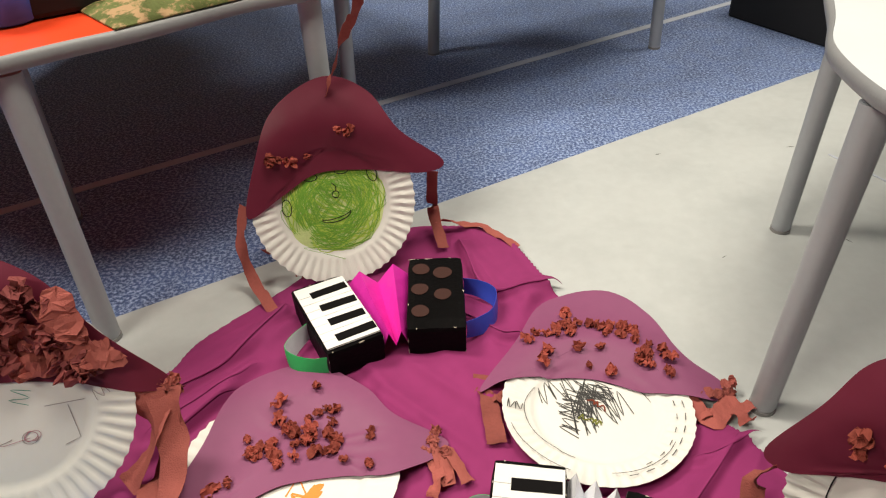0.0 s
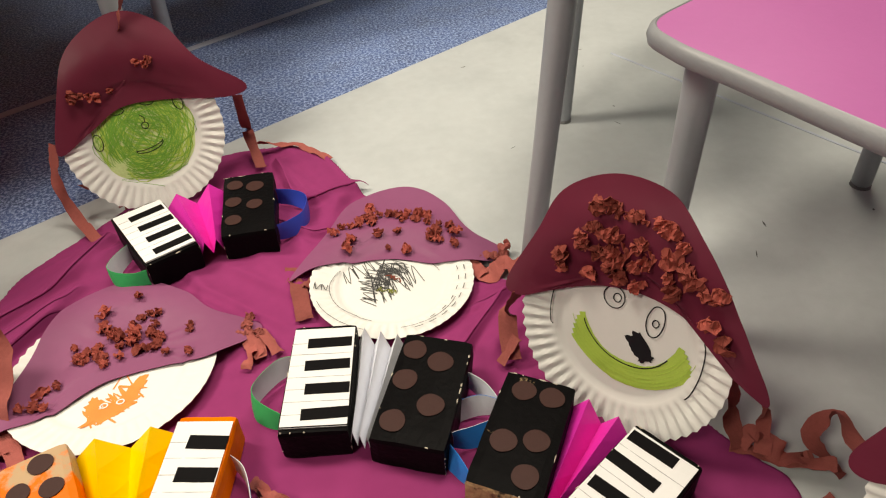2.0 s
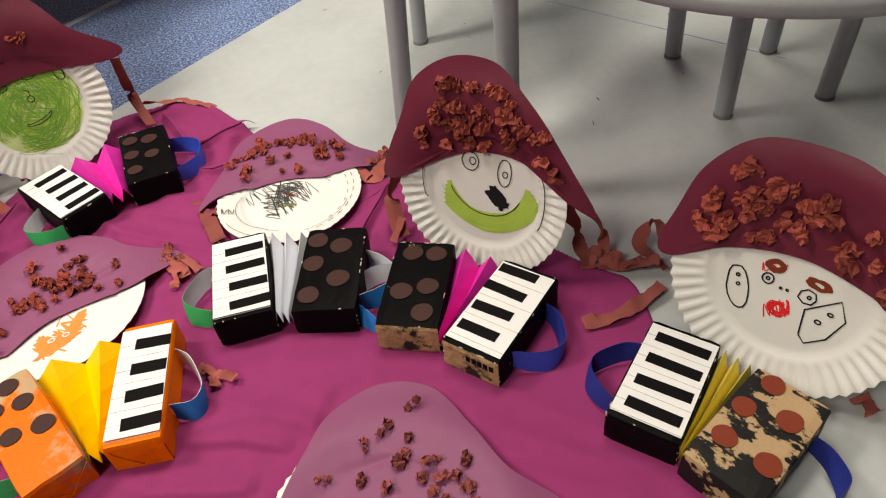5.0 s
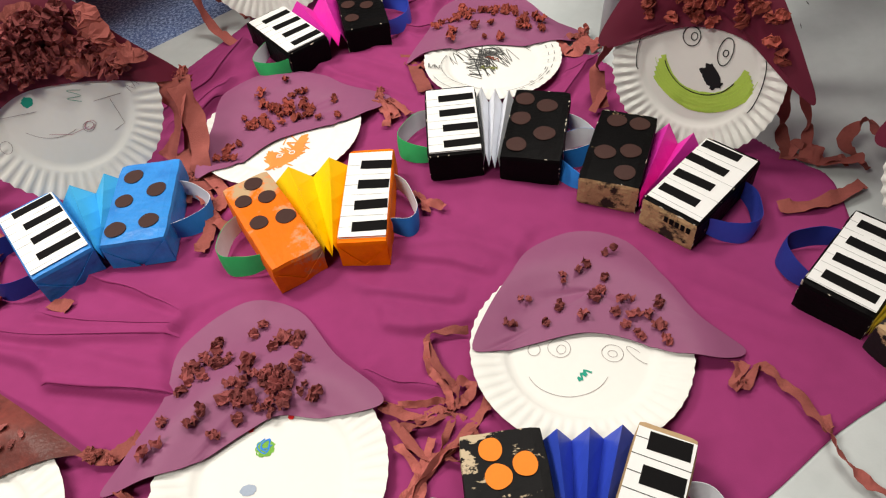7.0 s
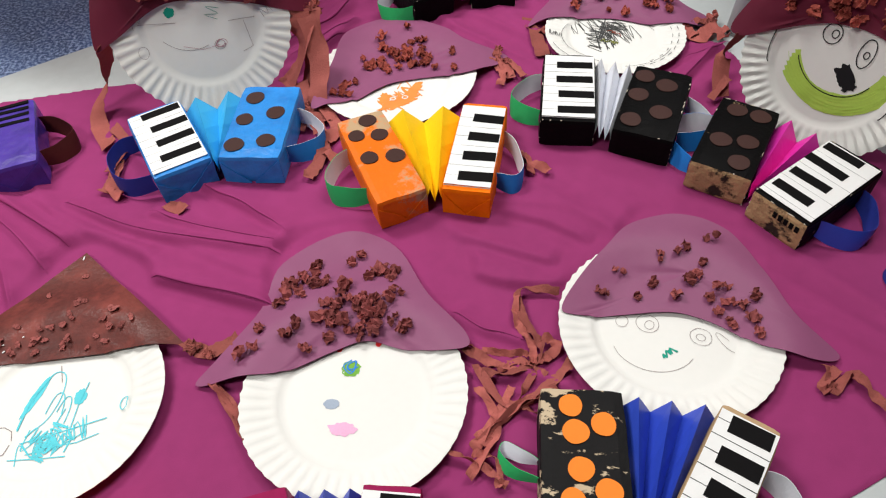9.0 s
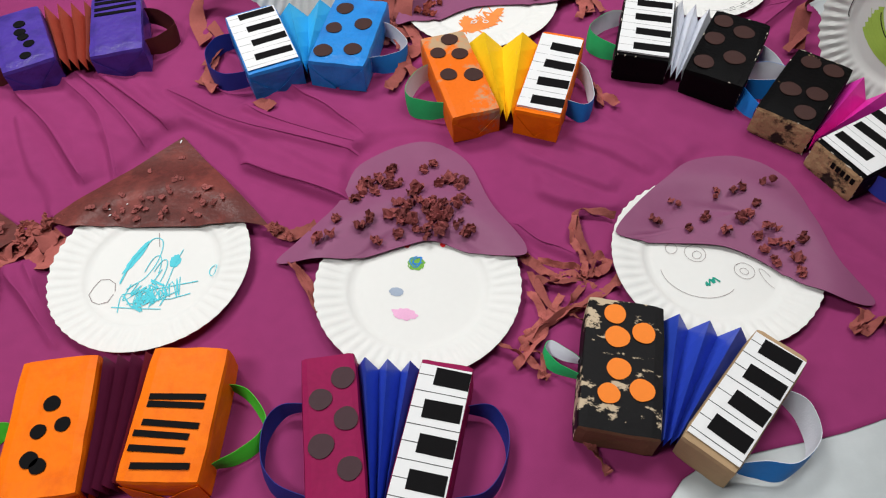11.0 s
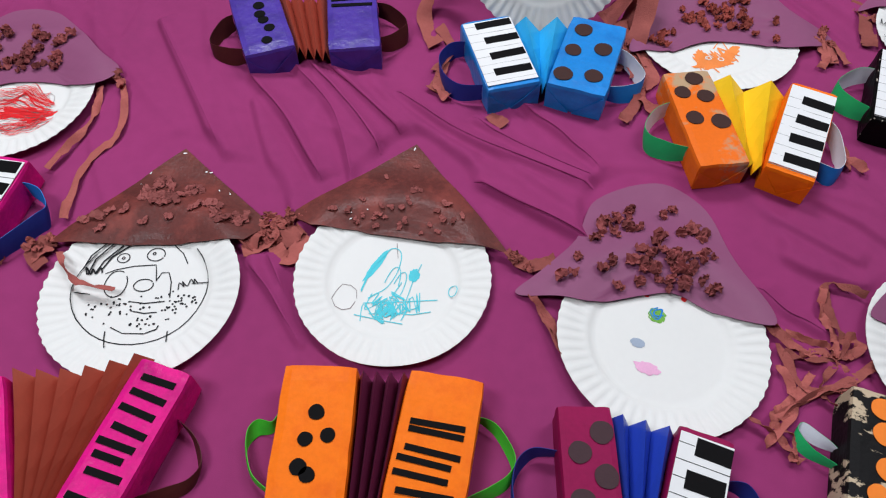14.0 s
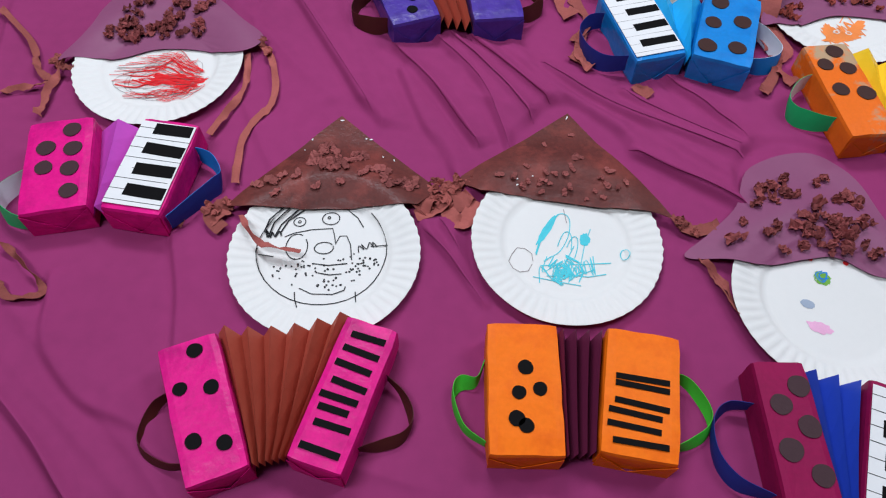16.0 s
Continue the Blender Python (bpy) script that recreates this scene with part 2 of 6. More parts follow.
def spline(pts, n=6, closed=False):
    """Catmull-Rom curve through the points."""
    p = [Vector(q) for q in pts]
    k = len(p)
    out = []
    for i in range(k if closed else k - 1):
        if closed:
            a, b, c, d = p[i - 1], p[i], p[(i + 1) % k], p[(i + 2) % k]
        else:
            a, b, c, d = p[max(i - 1, 0)], p[i], p[i + 1], p[min(i + 2, k - 1)]
        for j in range(n):
            t = j / n
            out.append(0.5 * ((2 * b) + (c - a) * t + (2 * a - 5 * b + 4 * c - d) * t * t + (3 * b - a - 3 * c + d) * t ** 3))
    if not closed:
        out.append(p[-1].copy())
    return out


def sheet(bm, grid, th=0.0005, back=0):
    """A thin sheet of given thickness through a grid of points; the back may have a second material."""
    ni, nj = len(grid), len(grid[0])
    top, low = [], []
    for i in range(ni):
        a, b = [], []
        for j in range(nj):
            du = grid[min(i + 1, ni - 1)][j] - grid[max(i - 1, 0)][j]
            dv = grid[i][min(j + 1, nj - 1)] - grid[i][max(j - 1, 0)]
            n = du.cross(dv)
            n = n.normalized() if n.length > 1e-12 else Vector((0, 0, 1))
            a.append(bm.verts.new(grid[i][j] + n * th / 2))
            b.append(bm.verts.new(grid[i][j] - n * th / 2))
        top.append(a)
        low.append(b)
    for i in range(ni - 1):
        for j in range(nj - 1):
            bm.faces.new((top[i][j], top[i + 1][j], top[i + 1][j + 1], top[i][j + 1]))
            f = bm.faces.new((low[i][j], low[i][j + 1], low[i + 1][j + 1], low[i + 1][j]))
            f.material_index = back
    for i in range(ni - 1):
        bm.faces.new((top[i][0], low[i][0], low[i + 1][0], top[i + 1][0]))
        bm.faces.new((top[i][-1], top[i + 1][-1], low[i + 1][-1], low[i][-1]))
    for j in range(nj - 1):
        bm.faces.new((top[0][j], top[0][j + 1], low[0][j + 1], low[0][j]))
        bm.faces.new((top[-1][j], low[-1][j], low[-1][j + 1], top[-1][j + 1]))
    return bm


def tube(bm, pts, radius, sides=10, cap=True):
    rings = []
    for i, p in enumerate(pts):
        d = (Vector(pts[min(i + 1, len(pts) - 1)]) - Vector(pts[max(i - 1, 0)])).normalized()
        s = d.orthogonal().normalized() if abs(d.z) < 0.95 else Vector((1, 0, 0)) - d * d.x
        s.normalize()
        u = d.cross(s)
        r = radius[i] if isinstance(radius, (list, tuple)) else radius
        rings.append([bm.verts.new(Vector(p) + (s * math.cos(2 * math.pi * k / sides) + u * math.sin(2 * math.pi * k / sides)) * r) for k in range(sides)])
    for a, b in zip(rings, rings[1:]):
        for k in range(sides):
            bm.faces.new((a[k], a[(k + 1) % sides], b[(k + 1) % sides], b[k]))
    if cap:
        bm.faces.new(rings[0])
        bm.faces.new(rings[-1])
    return bm


def disc(bm, x, y, z, r, th=0.0008, sides=22, wob=0.04, rng=random):
    ph = rng.uniform(0, 6)
    ring = [(x + r * (1 + wob * math.sin(2 * a + ph)) * math.cos(a), y + r * (1 + wob * math.sin(3 * a + ph)) * math.sin(a)) for a in [2 * math.pi * k / sides for k in range(sides)]]
    lo = [bm.verts.new((u, v, z)) for u, v in ring]
    hi = [bm.verts.new((u, v, z + th)) for u, v in ring]
    bm.faces.new(hi)
    bm.faces.new(lo)
    for k in range(sides):
        bm.faces.new((lo[k], lo[(k + 1) % sides], hi[(k + 1) % sides], hi[k]))
    return bm


def sm(a, b, x):
    t = min(1, max(0, (x - a) / (b - a)))
    return t * t * (3 - 2 * t)


# ---- room ----
X0, X1, Y0, Y1 = -3.6, 3.4, -2.6, 4.2
SEAM_A, SEAM_B = Vector((-0.564, 0.920, 0)), Vector((1.065, 1.880, 0))
slope = (SEAM_B.y - SEAM_A.y) / (SEAM_B.x - SEAM_A.x)
yl, yr = SEAM_A.y + slope * (X0 - SEAM_A.x), SEAM_A.y + slope * (X1 - SEAM_A.x)


def slab(pts, z0, z1):
    bm = bmesh.new()
    lo, hi = [bm.verts.new((x, y, z0)) for x, y in pts], [bm.verts.new((x, y, z1)) for x, y in pts]
    bm.faces.new(lo)
    bm.faces.new(hi)
    for k in range(len(pts)):
        bm.faces.new((lo[k], lo[(k + 1) % len(pts)], hi[(k + 1) % len(pts)], hi[k]))
    return bm


solid("floor", slab([(X0, Y0), (X1, Y0), (X1, yr), (X0, yl)], -0.05, 0.0), FLOORGREY, "pale grey scuffed vinyl classroom floor", "floor", "structure")
solid("floor_blue", slab([(X0, yl), (X1, yr), (X1, Y1), (X0, Y1)], -0.05, 0.0), FLOORBLUE, "speckled blue vinyl classroom floor", "floor", "structure")
along = (SEAM_B - SEAM_A).normalized()


def seam(a, b, w, name, label):
    a, b = Vector((*a, 0)), Vector((*b, 0))
    side = (b - a).normalized().cross(Vector((0, 0, 1))) * w / 2
    solid(name, slab([(p.x, p.y) for p in (a - side, b - side, b + side, a + side)], -0.002, 0.0015), SEAM, label, "floor seam", "structure")


# weld line in the blue vinyl; its paleness stands in for reflected light
seam((-1.5, 0.93), (2.4, 3.388), 0.026, "trim_seam", "welded seam in the blue vinyl floor, reflected light in its pale colour")
seam((0.895, 1.40), (1.30, 0.585), 0.006, "trim_seam", "pale thin seam in the grey vinyl floor")
rs = random.Random(77)
bm = bmesh.new()
for i in range(26):
    x, y, a, ln, w = rs.uniform(0.15, 1.5), rs.uniform(0.55, 1.6), rs.uniform(0, 3.14), rs.uniform(0.003, 0.012), rs.uniform(0.001, 0.003)
    if y < yl + slope * (x - X0) - 0.1:
        d, q = Vector((math.cos(a), math.sin(a), 0)) * ln, Vector((-math.sin(a), math.cos(a), 0)) * w
        c = Vector((x, y, 0.0005))
        bm.faces.new([bm.verts.new(c + v) for v in (-d, -q * 0.8, d, q)])
tagged(solid("scuff_marks", bm, INKLINE, "small dark scuff marks on the grey floor", "scuff marks"), "small dark scuff marks on the grey floor", "scuff marks", "", "stuff")
for nm, pts in (("wall_south", [(X0 - 0.1, Y0 - 0.1), (X1 + 0.1, Y0 - 0.1), (X1 + 0.1, Y0), (X0 - 0.1, Y0)]), ("wall_north", [(X0 - 0.1, Y1), (X1 + 0.1, Y1), (X1 + 0.1, Y1 + 0.1), (X0 - 0.1, Y1 + 0.1)]),
                ("wall_west", [(X0 - 0.1, Y0), (X0, Y0), (X0, Y1), (X0 - 0.1, Y1)]), ("wall_east", [(X1, Y0), (X1 + 0.1, Y0), (X1 + 0.1, Y1), (X1, Y1)])):
    solid(nm, slab(pts, -0.05, CEILING), WALLPAINT, "unseen plain classroom wall, dark to cut bounced light", "wall", "structure")
solid("ceiling", slab([(X0 - 0.1, Y0 - 0.1), (X1 + 0.1, Y0 - 0.1), (X1 + 0.1, Y1 + 0.1), (X0 - 0.1, Y1 + 0.1)], CEILING, CEILING + 0.1), CEILPAINT, "unseen plain classroom ceiling, greyed to cut bounced light", "ceiling", "structure")
for px, py, watts in PANELS:
    lamp = thing("ceiling_light", pose(px, py, CEILING), "assumed white rectangular ceiling light panel, out of view", "ceiling light", "ceiling lights")
    bm = bmesh.new()
    for x0, x1, y0, y1 in ((-0.62, 0.62, 0.29, 0.32), (-0.62, 0.62, -0.32, -0.29), (-0.62, -0.59, -0.29, 0.29), (0.59, 0.62, -0.29, 0.29)):
        box(bm, x0, x1, y0, y1, -0.07, -0.001)
    part("frame", bm, CEILPAINT, lamp)
    ceiling_lamp(px, py, watts)


# ---- plum cloth on the floor ----
EDGE = [(-2.2, 0.44), (-1.5, 0.53), (-0.96, 0.585), (-0.765, 0.615), (-0.58, 0.64), (-0.436, 0.758), (-0.39, 0.853), (-0.277, 0.983), (-0.18, 1.10), (-0.04, 1.165), (0.116, 1.118),
        (0.194, 0.94), (0.31, 0.77), (0.45, 0.53), (0.59, 0.26), (0.63, 0.185), (0.58, 0.03), (0.553, -0.10), (0.517, -0.152), (0.40, -0.190), (0.27, -0.245), (0.127, -0.289), (0.05, -0.34), (-0.02, -0.55), (-0.10, -1.0), (-2.2, -1.0)]
# places where the cloth is pressed flat: x, y, radius
PRESSED = [(0.211, 0.663, 0.14), (-0.21, 0.574, 0.155), (0.145, -0.007, 0.15), (-0.265, -0.076, 0.15), (-0.651, -0.07, 0.15), (-0.986, -0.172, 0.15), (-1.384, 0.128, 0.15),
           (-0.2, 0.12, 0.10), (-0.66, 0.10, 0.10), (-0.94, 0.0, 0.10), (0.21, 0.13, 0.10), (-1.04, 0.06, 0.07), (-0.68, 0.17, 0.05), (-1.46, 0.30, 0.07), (-0.30, 0.13, 0.10), (-0.21, 0.70, 0.11), (0.24, 0.84, 0.11)]


# soft wrinkles: middle, half size, direction in degrees, spread, count, length, height
FOLDS_WEST = [(-1.00, 0.16, 0.30, 0.18, -48, 8, 8, 0.75, 0.006), (-0.62, 0.24, 0.24, 0.15, -26, 7, 8, 0.65, 0.006), (-1.25, -0.48, 0.24, 0.14, -40, 10, 5, 0.55, 0.005),
              (-0.75, -0.50, 0.30, 0.05, -2, 8, 3, 0.50, 0.004), (-1.45, 0.34, 0.25, 0.10, -75, 12, 4, 0.40, 0.006), (-1.72, -0.10, 0.20, 0.25, -60, 15, 5, 0.50, 0.006), (-1.10, 0.30, 0.25, 0.06, -70, 8, 3, 0.50, 0.005)]
FOLDS_EAST = [(0.06, 0.22, 0.16, 0.12, -42, 10, 5, 0.40, 0.005), (-0.06, 0.70, 0.12, 0.10, -55, 12, 7, 0.40, 0.008), (-0.36, 0.78, 0.08, 0.09, 48, 10, 7, 0.30, 0.009), (0.08, 0.98, 0.10, 0.10, -68, 12, 8, 0.32, 0.009),
              (0.40, 0.05, 0.14, 0.14, -35, 14, 4, 0.35, 0.004), (0.50, 0.28, 0.08, 0.10, -30, 15, 5, 0.22, 0.006), (0.36, 0.56, 0.06, 0.07, 35, 15, 5, 0.2, 0.007), (-0.35, -0.50, 0.25, 0.10, -20, 12, 4, 0.45, 0.005), (-0.25, 0.20, 0.2, 0.05, -16, 8, 4, 0.40, 0.005)]
# long creases as bent lines, and how high each stands
CREASES_WEST = [(0.0062, (-1.207, 0.354), (-1.091, 0.222), (-0.991, 0.105), (-0.936, 0.035)), (0.0070, (-0.976, 0.252), (-0.904, 0.191), (-0.836, 0.115)), (0.0055, (-0.913, 0.295), (-0.833, 0.224), (-0.758, 0.093)),
                (0.0075, (-0.888, 0.307), (-0.801, 0.232), (-0.714, 0.146)), (0.0085, (-0.846, 0.307), (-0.742, 0.232), (-0.681, 0.188)), (0.0045, (-0.784, 0.300), (-0.683, 0.227), (-0.614, 0.190)),
                (0.0060, (-0.705, 0.278), (-0.581, 0.218), (-0.352, 0.163)), (0.0072, (-0.625, 0.159), (-0.539, 0.125), (-0.405, 0.077)), (0.0055, (-0.502, 0.303), (-0.450, 0.270), (-0.407, 0.232)),
                (0.0045, (-0.957, 0.193), (-0.897, 0.100), (-0.827, 0.010)), (0.0075, (-1.329, -0.471), (-1.253, -0.518), (-1.179, -0.569)), (0.0040, (-1.202, -0.217), (-1.171, -0.275), (-1.145, -0.336))]
CREASES_MID = [(0.0055, (-0.865, -0.088), (-0.820, -0.123), (-0.768, -0.170)), (0.0055, (-0.813, -0.098), (-0.770, -0.148), (-0.711, -0.194)), (0.0040, (-1.340, -0.323), (-1.309, -0.389), (-1.232, -0.451), (-1.166, -0.464)),
               (0.0050, (-0.567, 0.253), (-0.496, 0.219), (-0.388, 0.184)), (0.0050, (-0.140, 0.048), (-0.106, 0.015), (-0.072, 0.0)), (0.0045, (-0.201, 0.199), (-0.128, 0.181), (-0.021, 0.132)),
               (0.0040, (-0.022, 0.214), (0.016, 0.196), (0.040, 0.178)), (0.0045, (-0.124, 0.0), (-0.074, -0.042), (-0.021, -0.069)), (0.0045, (-0.135, 0.128), (-0.056, 0.088), (0.044, 0.075))]
CREASES_EAST = [(0.0085, (-0.406, 0.719), (-0.342, 0.773), (-0.281, 0.884)), (0.0080, (-0.386, 0.639), (-0.318, 0.731), (-0.276, 0.756)), (0.0065, (-0.394, 0.672), (-0.358, 0.707), (-0.315, 0.754)), (0.0060, (-0.143, 0.747), (-0.111, 0.690), (-0.079, 0.664)),
                (0.0080, (0.044, 1.054), (0.078, 0.936), (0.166, 0.947)), (0.0060, (0.034, 0.875), (0.091, 0.830), (0.127, 0.828)), (0.0060, (0.302, 0.584), (0.341, 0.575), (0.388, 0.598)), (0.0070, (0.300, 0.508), (0.332, 0.543), (0.366, 0.580))]


def crease_line(pts, more=0.045):
    """A smooth line through the points, run on a little at both ends."""
    p = [Vector((x, y, 0)) for x, y in pts]
    first, last = p[0] + (p[0] - p[1]).normalized() * more, p[-1] + (p[-1] - p[-2]).normalized() * more
    return [q.xy for q in spline([first, *p, last], 4)]


LINES = [(h, crease_line(pts)) for h, *pts in CREASES_WEST + CREASES_MID + CREASES_EAST]


def beside(x, y, line):
    """Signed distance to a bent line, and how far along it, from 0 to 1."""
    best, sign, part_of = np.full(len(x), 9.0), np.ones(len(x)), np.zeros(len(x))
    for i, (a, b) in enumerate(zip(line, line[1:])):
        d = b - a
        t = np.clip(((x - a.x) * d.x + (y - a.y) * d.y) / d.length_squared, 0, 1)
        ex, ey = x - a.x - t * d.x, y - a.y - t * d.y
        r = np.hypot(ex, ey)
        near = r < best
        best = np.where(near, r, best)
        sign = np.where(near, np.where(d.x * ey - d.y * ex < 0, -1.0, 1.0), sign)
        part_of = np.where(near, (i + t) / (len(line) - 1), part_of)
    return best * sign, part_of


def cloth_heights(xy):
    """Sharp creases on broad soft waves, flattened where things lie on the cloth."""
    rng = random.Random(12)
    x, y = xy[:, 0], xy[:, 1]
    z = np.zeros(len(xy))
    wav = np.array([noise.noise(Vector((a * 4.0, b * 4.0, 2.0))) for a, b in xy])
    fine = np.array([noise.noise(Vector((a * 11.0 + b * 5, b * 11.0 - a * 4, 6.0))) for a, b in xy])
    for cx, cy, rx, ry, ang, spread, n, length, h in FOLDS_WEST + FOLDS_EAST:
        for k in range(n):
            px, py = cx + rng.uniform(-rx, rx), cy + rng.uniform(-ry, ry)
            a = radians(ang + rng.gauss(0, spread))
            ln, hh = length * rng.uniform(0.5, 1.1) / 2, h * rng.uniform(0.45, 1.0)
            near, far = rng.uniform(0.007, 0.016), rng.uniform(0.016, 0.034)
            u = (x - px) * math.cos(a) + (y - py) * math.sin(a)
            bend = rng.uniform(-0.22, 0.22)
            v = -(x - px) * math.sin(a) + (y - py) * math.cos(a) + bend * u * u + 0.010 * wav + 0.003 * fine
            prof = np.where(v < 0, np.exp(-(np.abs(v) / near) ** 1.5), np.exp(-(np.abs(v) / far) ** 1.5))
            z = z + 1.9 * hh * prof * np.clip(1 - (u / ln) ** 2, 0, 1) * np.clip(1 - z / 0.014, 0, 1)
    for h, line in LINES:
        v, t = beside(x, y, line)
        v = v + 0.003 * wav + 0.0012 * fine
        far = 0.022
        prof = np.where(v < 0, np.exp(-(np.abs(v) / 0.0075) ** 1.7), np.exp(-(np.abs(v) / far) ** 1.3)) - 0.30 * np.exp(-((v + 0.013) / 0.008) ** 2)
        z = z + 2.1 * h * prof * np.clip(np.minimum(t, 1 - t) * 8, 0, 1) * np.clip(1 - z / 0.022, 0.2, 1)
    return 0.0035 + pressed(x, y) * (np.maximum(z, -0.0012) + 0.0040 * np.abs(wav) + 0.0016 * np.abs(fine))


def pressed(x, y):
    flat = np.ones(len(x))
    for px, py, pr in PRESSED:
        d = np.hypot(x - px, y - py)
        t = np.clip((d - (pr - 0.012)) / 0.024, 0, 1)
        flat *= t * t * (3 - 2 * t)
    return flat


def pleats():
    """Along each long crease a narrow lip of cloth that folds over on itself: points and faces of each."""
    rng = random.Random(5)
    prof = [(7.0, -0.05), (4.0, 0.12), (2.0, 0.46), (0.7, 0.86), (0.0, 1.0), (-0.5, 0.92), (-0.65, 0.70), (-0.35, 0.45), (0.20, 0.20), (0.40, -0.15)]
    m = len(prof)
    for h, line in LINES:
        if h < 0.0047:
            continue
        curve = spline([(*q, 0) for q in line], 3)
        n, ph = len(curve) - 1, rng.uniform(0, 9)
        pts, sizes = [], []
        for i, c in enumerate(curve):
            d = (curve[min(i + 1, n)] - curve[max(i - 1, 0)]).normalized()
            side = Vector((-d.y, d.x, 0))
            t = i / n
            hh = (0.40 if h > 0.0065 else 0.30) * h * min(1, 4 * t, 4 * (1 - t)) * (1 + 0.5 * noise.noise(Vector((t * 5, ph, 3))))
            c = c + side * 0.003 * noise.noise(Vector((t * 5, ph, 0)))
            for u, v in prof:
                q = c + side * u * hh
                pts.append((q.x, q.y, v))
                sizes.append(hh)
        pts, sizes = np.array(pts), np.array(sizes)
        keep = pressed(pts[:, 0], pts[:, 1])
        pts[:, 2] = cloth_heights(pts[:, :2]) + pts[:, 2] * sizes * keep - 0.0012 * (1 - keep) - 0.0002
        faces = [(i * m + k, i * m + k + 1, i * m + m + k + 1, i * m + m + k) for i in range(n) for k in range(m - 1)]
        yield [tuple(float(c) for c in q) for q in pts], faces


def inside(x, y, poly):
    c = False
    for (ax, ay), (bx, by) in zip(poly, poly[1:] + poly[:1]):
        if (ay > y) != (by > y) and x < (bx - ax) * (y - ay) / (by - ay) + ax:
            c = not c
    return c


def nearest(x, y, poly):
    best = None
    for (ax, ay), (bx, by) in zip(poly, poly[1:] + poly[:1]):
        dx, dy = bx - ax, by - ay
        t = min(1, max(0, ((x - ax) * dx + (y - ay) * dy) / (dx * dx + dy * dy)))
        q = (ax + dx * t, ay + dy * t)
        d = (q[0] - x) ** 2 + (q[1] - y) ** 2
        if best is None or d < best[0]:
            best = (d, q)
    return best[1]


def cloth():
    poly = [(p.x, p.y) for p in spline([(*q, 0) for q in EDGE], 4, True)]
    step = 0.0036
    nx, ny = int(2.9 / step), int(2.2 / step)
    gx, gy = np.meshgrid(-2.2 + (np.arange(nx) + 0.5) * step, -1.0 + (np.arange(ny) + 0.5) * step, indexing="ij")
    hit = np.zeros(gx.shape, bool)
    for (ax, ay), (bx, by) in zip(poly, poly[1:] + poly[:1]):
        if ay != by:
            hit ^= ((ay > gy) != (by > gy)) & (gx < (bx - ax) * (gy - ay) / (by - ay) + ax)
    cells = {(int(i), int(j)): 1 for i, j in zip(*np.nonzero(hit))}
    verts, faces, index = [], [], {}
    for i, j in cells:
        quad = []
        for a, b in ((i, j), (i + 1, j), (i + 1, j + 1), (i, j + 1)):
            if (a, b) not in index:
                x, y = -2.2 + a * step, -1.0 + b * step
                rim = any((a + da, b + db) not in cells for da in (-1, 0) for db in (-1, 0))
                if rim:
                    x, y = nearest(x, y, poly)
                index[a, b] = len(verts)
                verts.append((x, y, 1.0 if rim else 0.0))
            quad.append(index[a, b])
        faces.append(quad)
    pts = np.array(verts)
    hs = cloth_heights(pts[:, :2])
    pts[:, 2] = np.where(pts[:, 2] > 0.5, 0.0015 + 0.5 * np.clip(hs - 0.0045, 0, 1), hs)
    verts = [tuple(float(c) for c in p) for p in pts]
    me = bpy.data.meshes.new("tablecloth")
    me.from_pydata(verts, [], faces)
    me.materials.append(CLOTH)
    me.polygons.foreach_set("use_smooth", [True] * len(me.polygons))
    ob = new("cloth", me)
    for pts, strip in pleats():
        me = bpy.data.meshes.new("crease")
        me.from_pydata(pts, [], strip)
        me.materials.append(CLOTH)
        me.polygons.foreach_set("use_smooth", [True] * len(me.polygons))
        part("crease", me, None, ob)
    return tagged(ob, "creased plum purple cotton cloth spread on the floor", "cloth")


cloth()


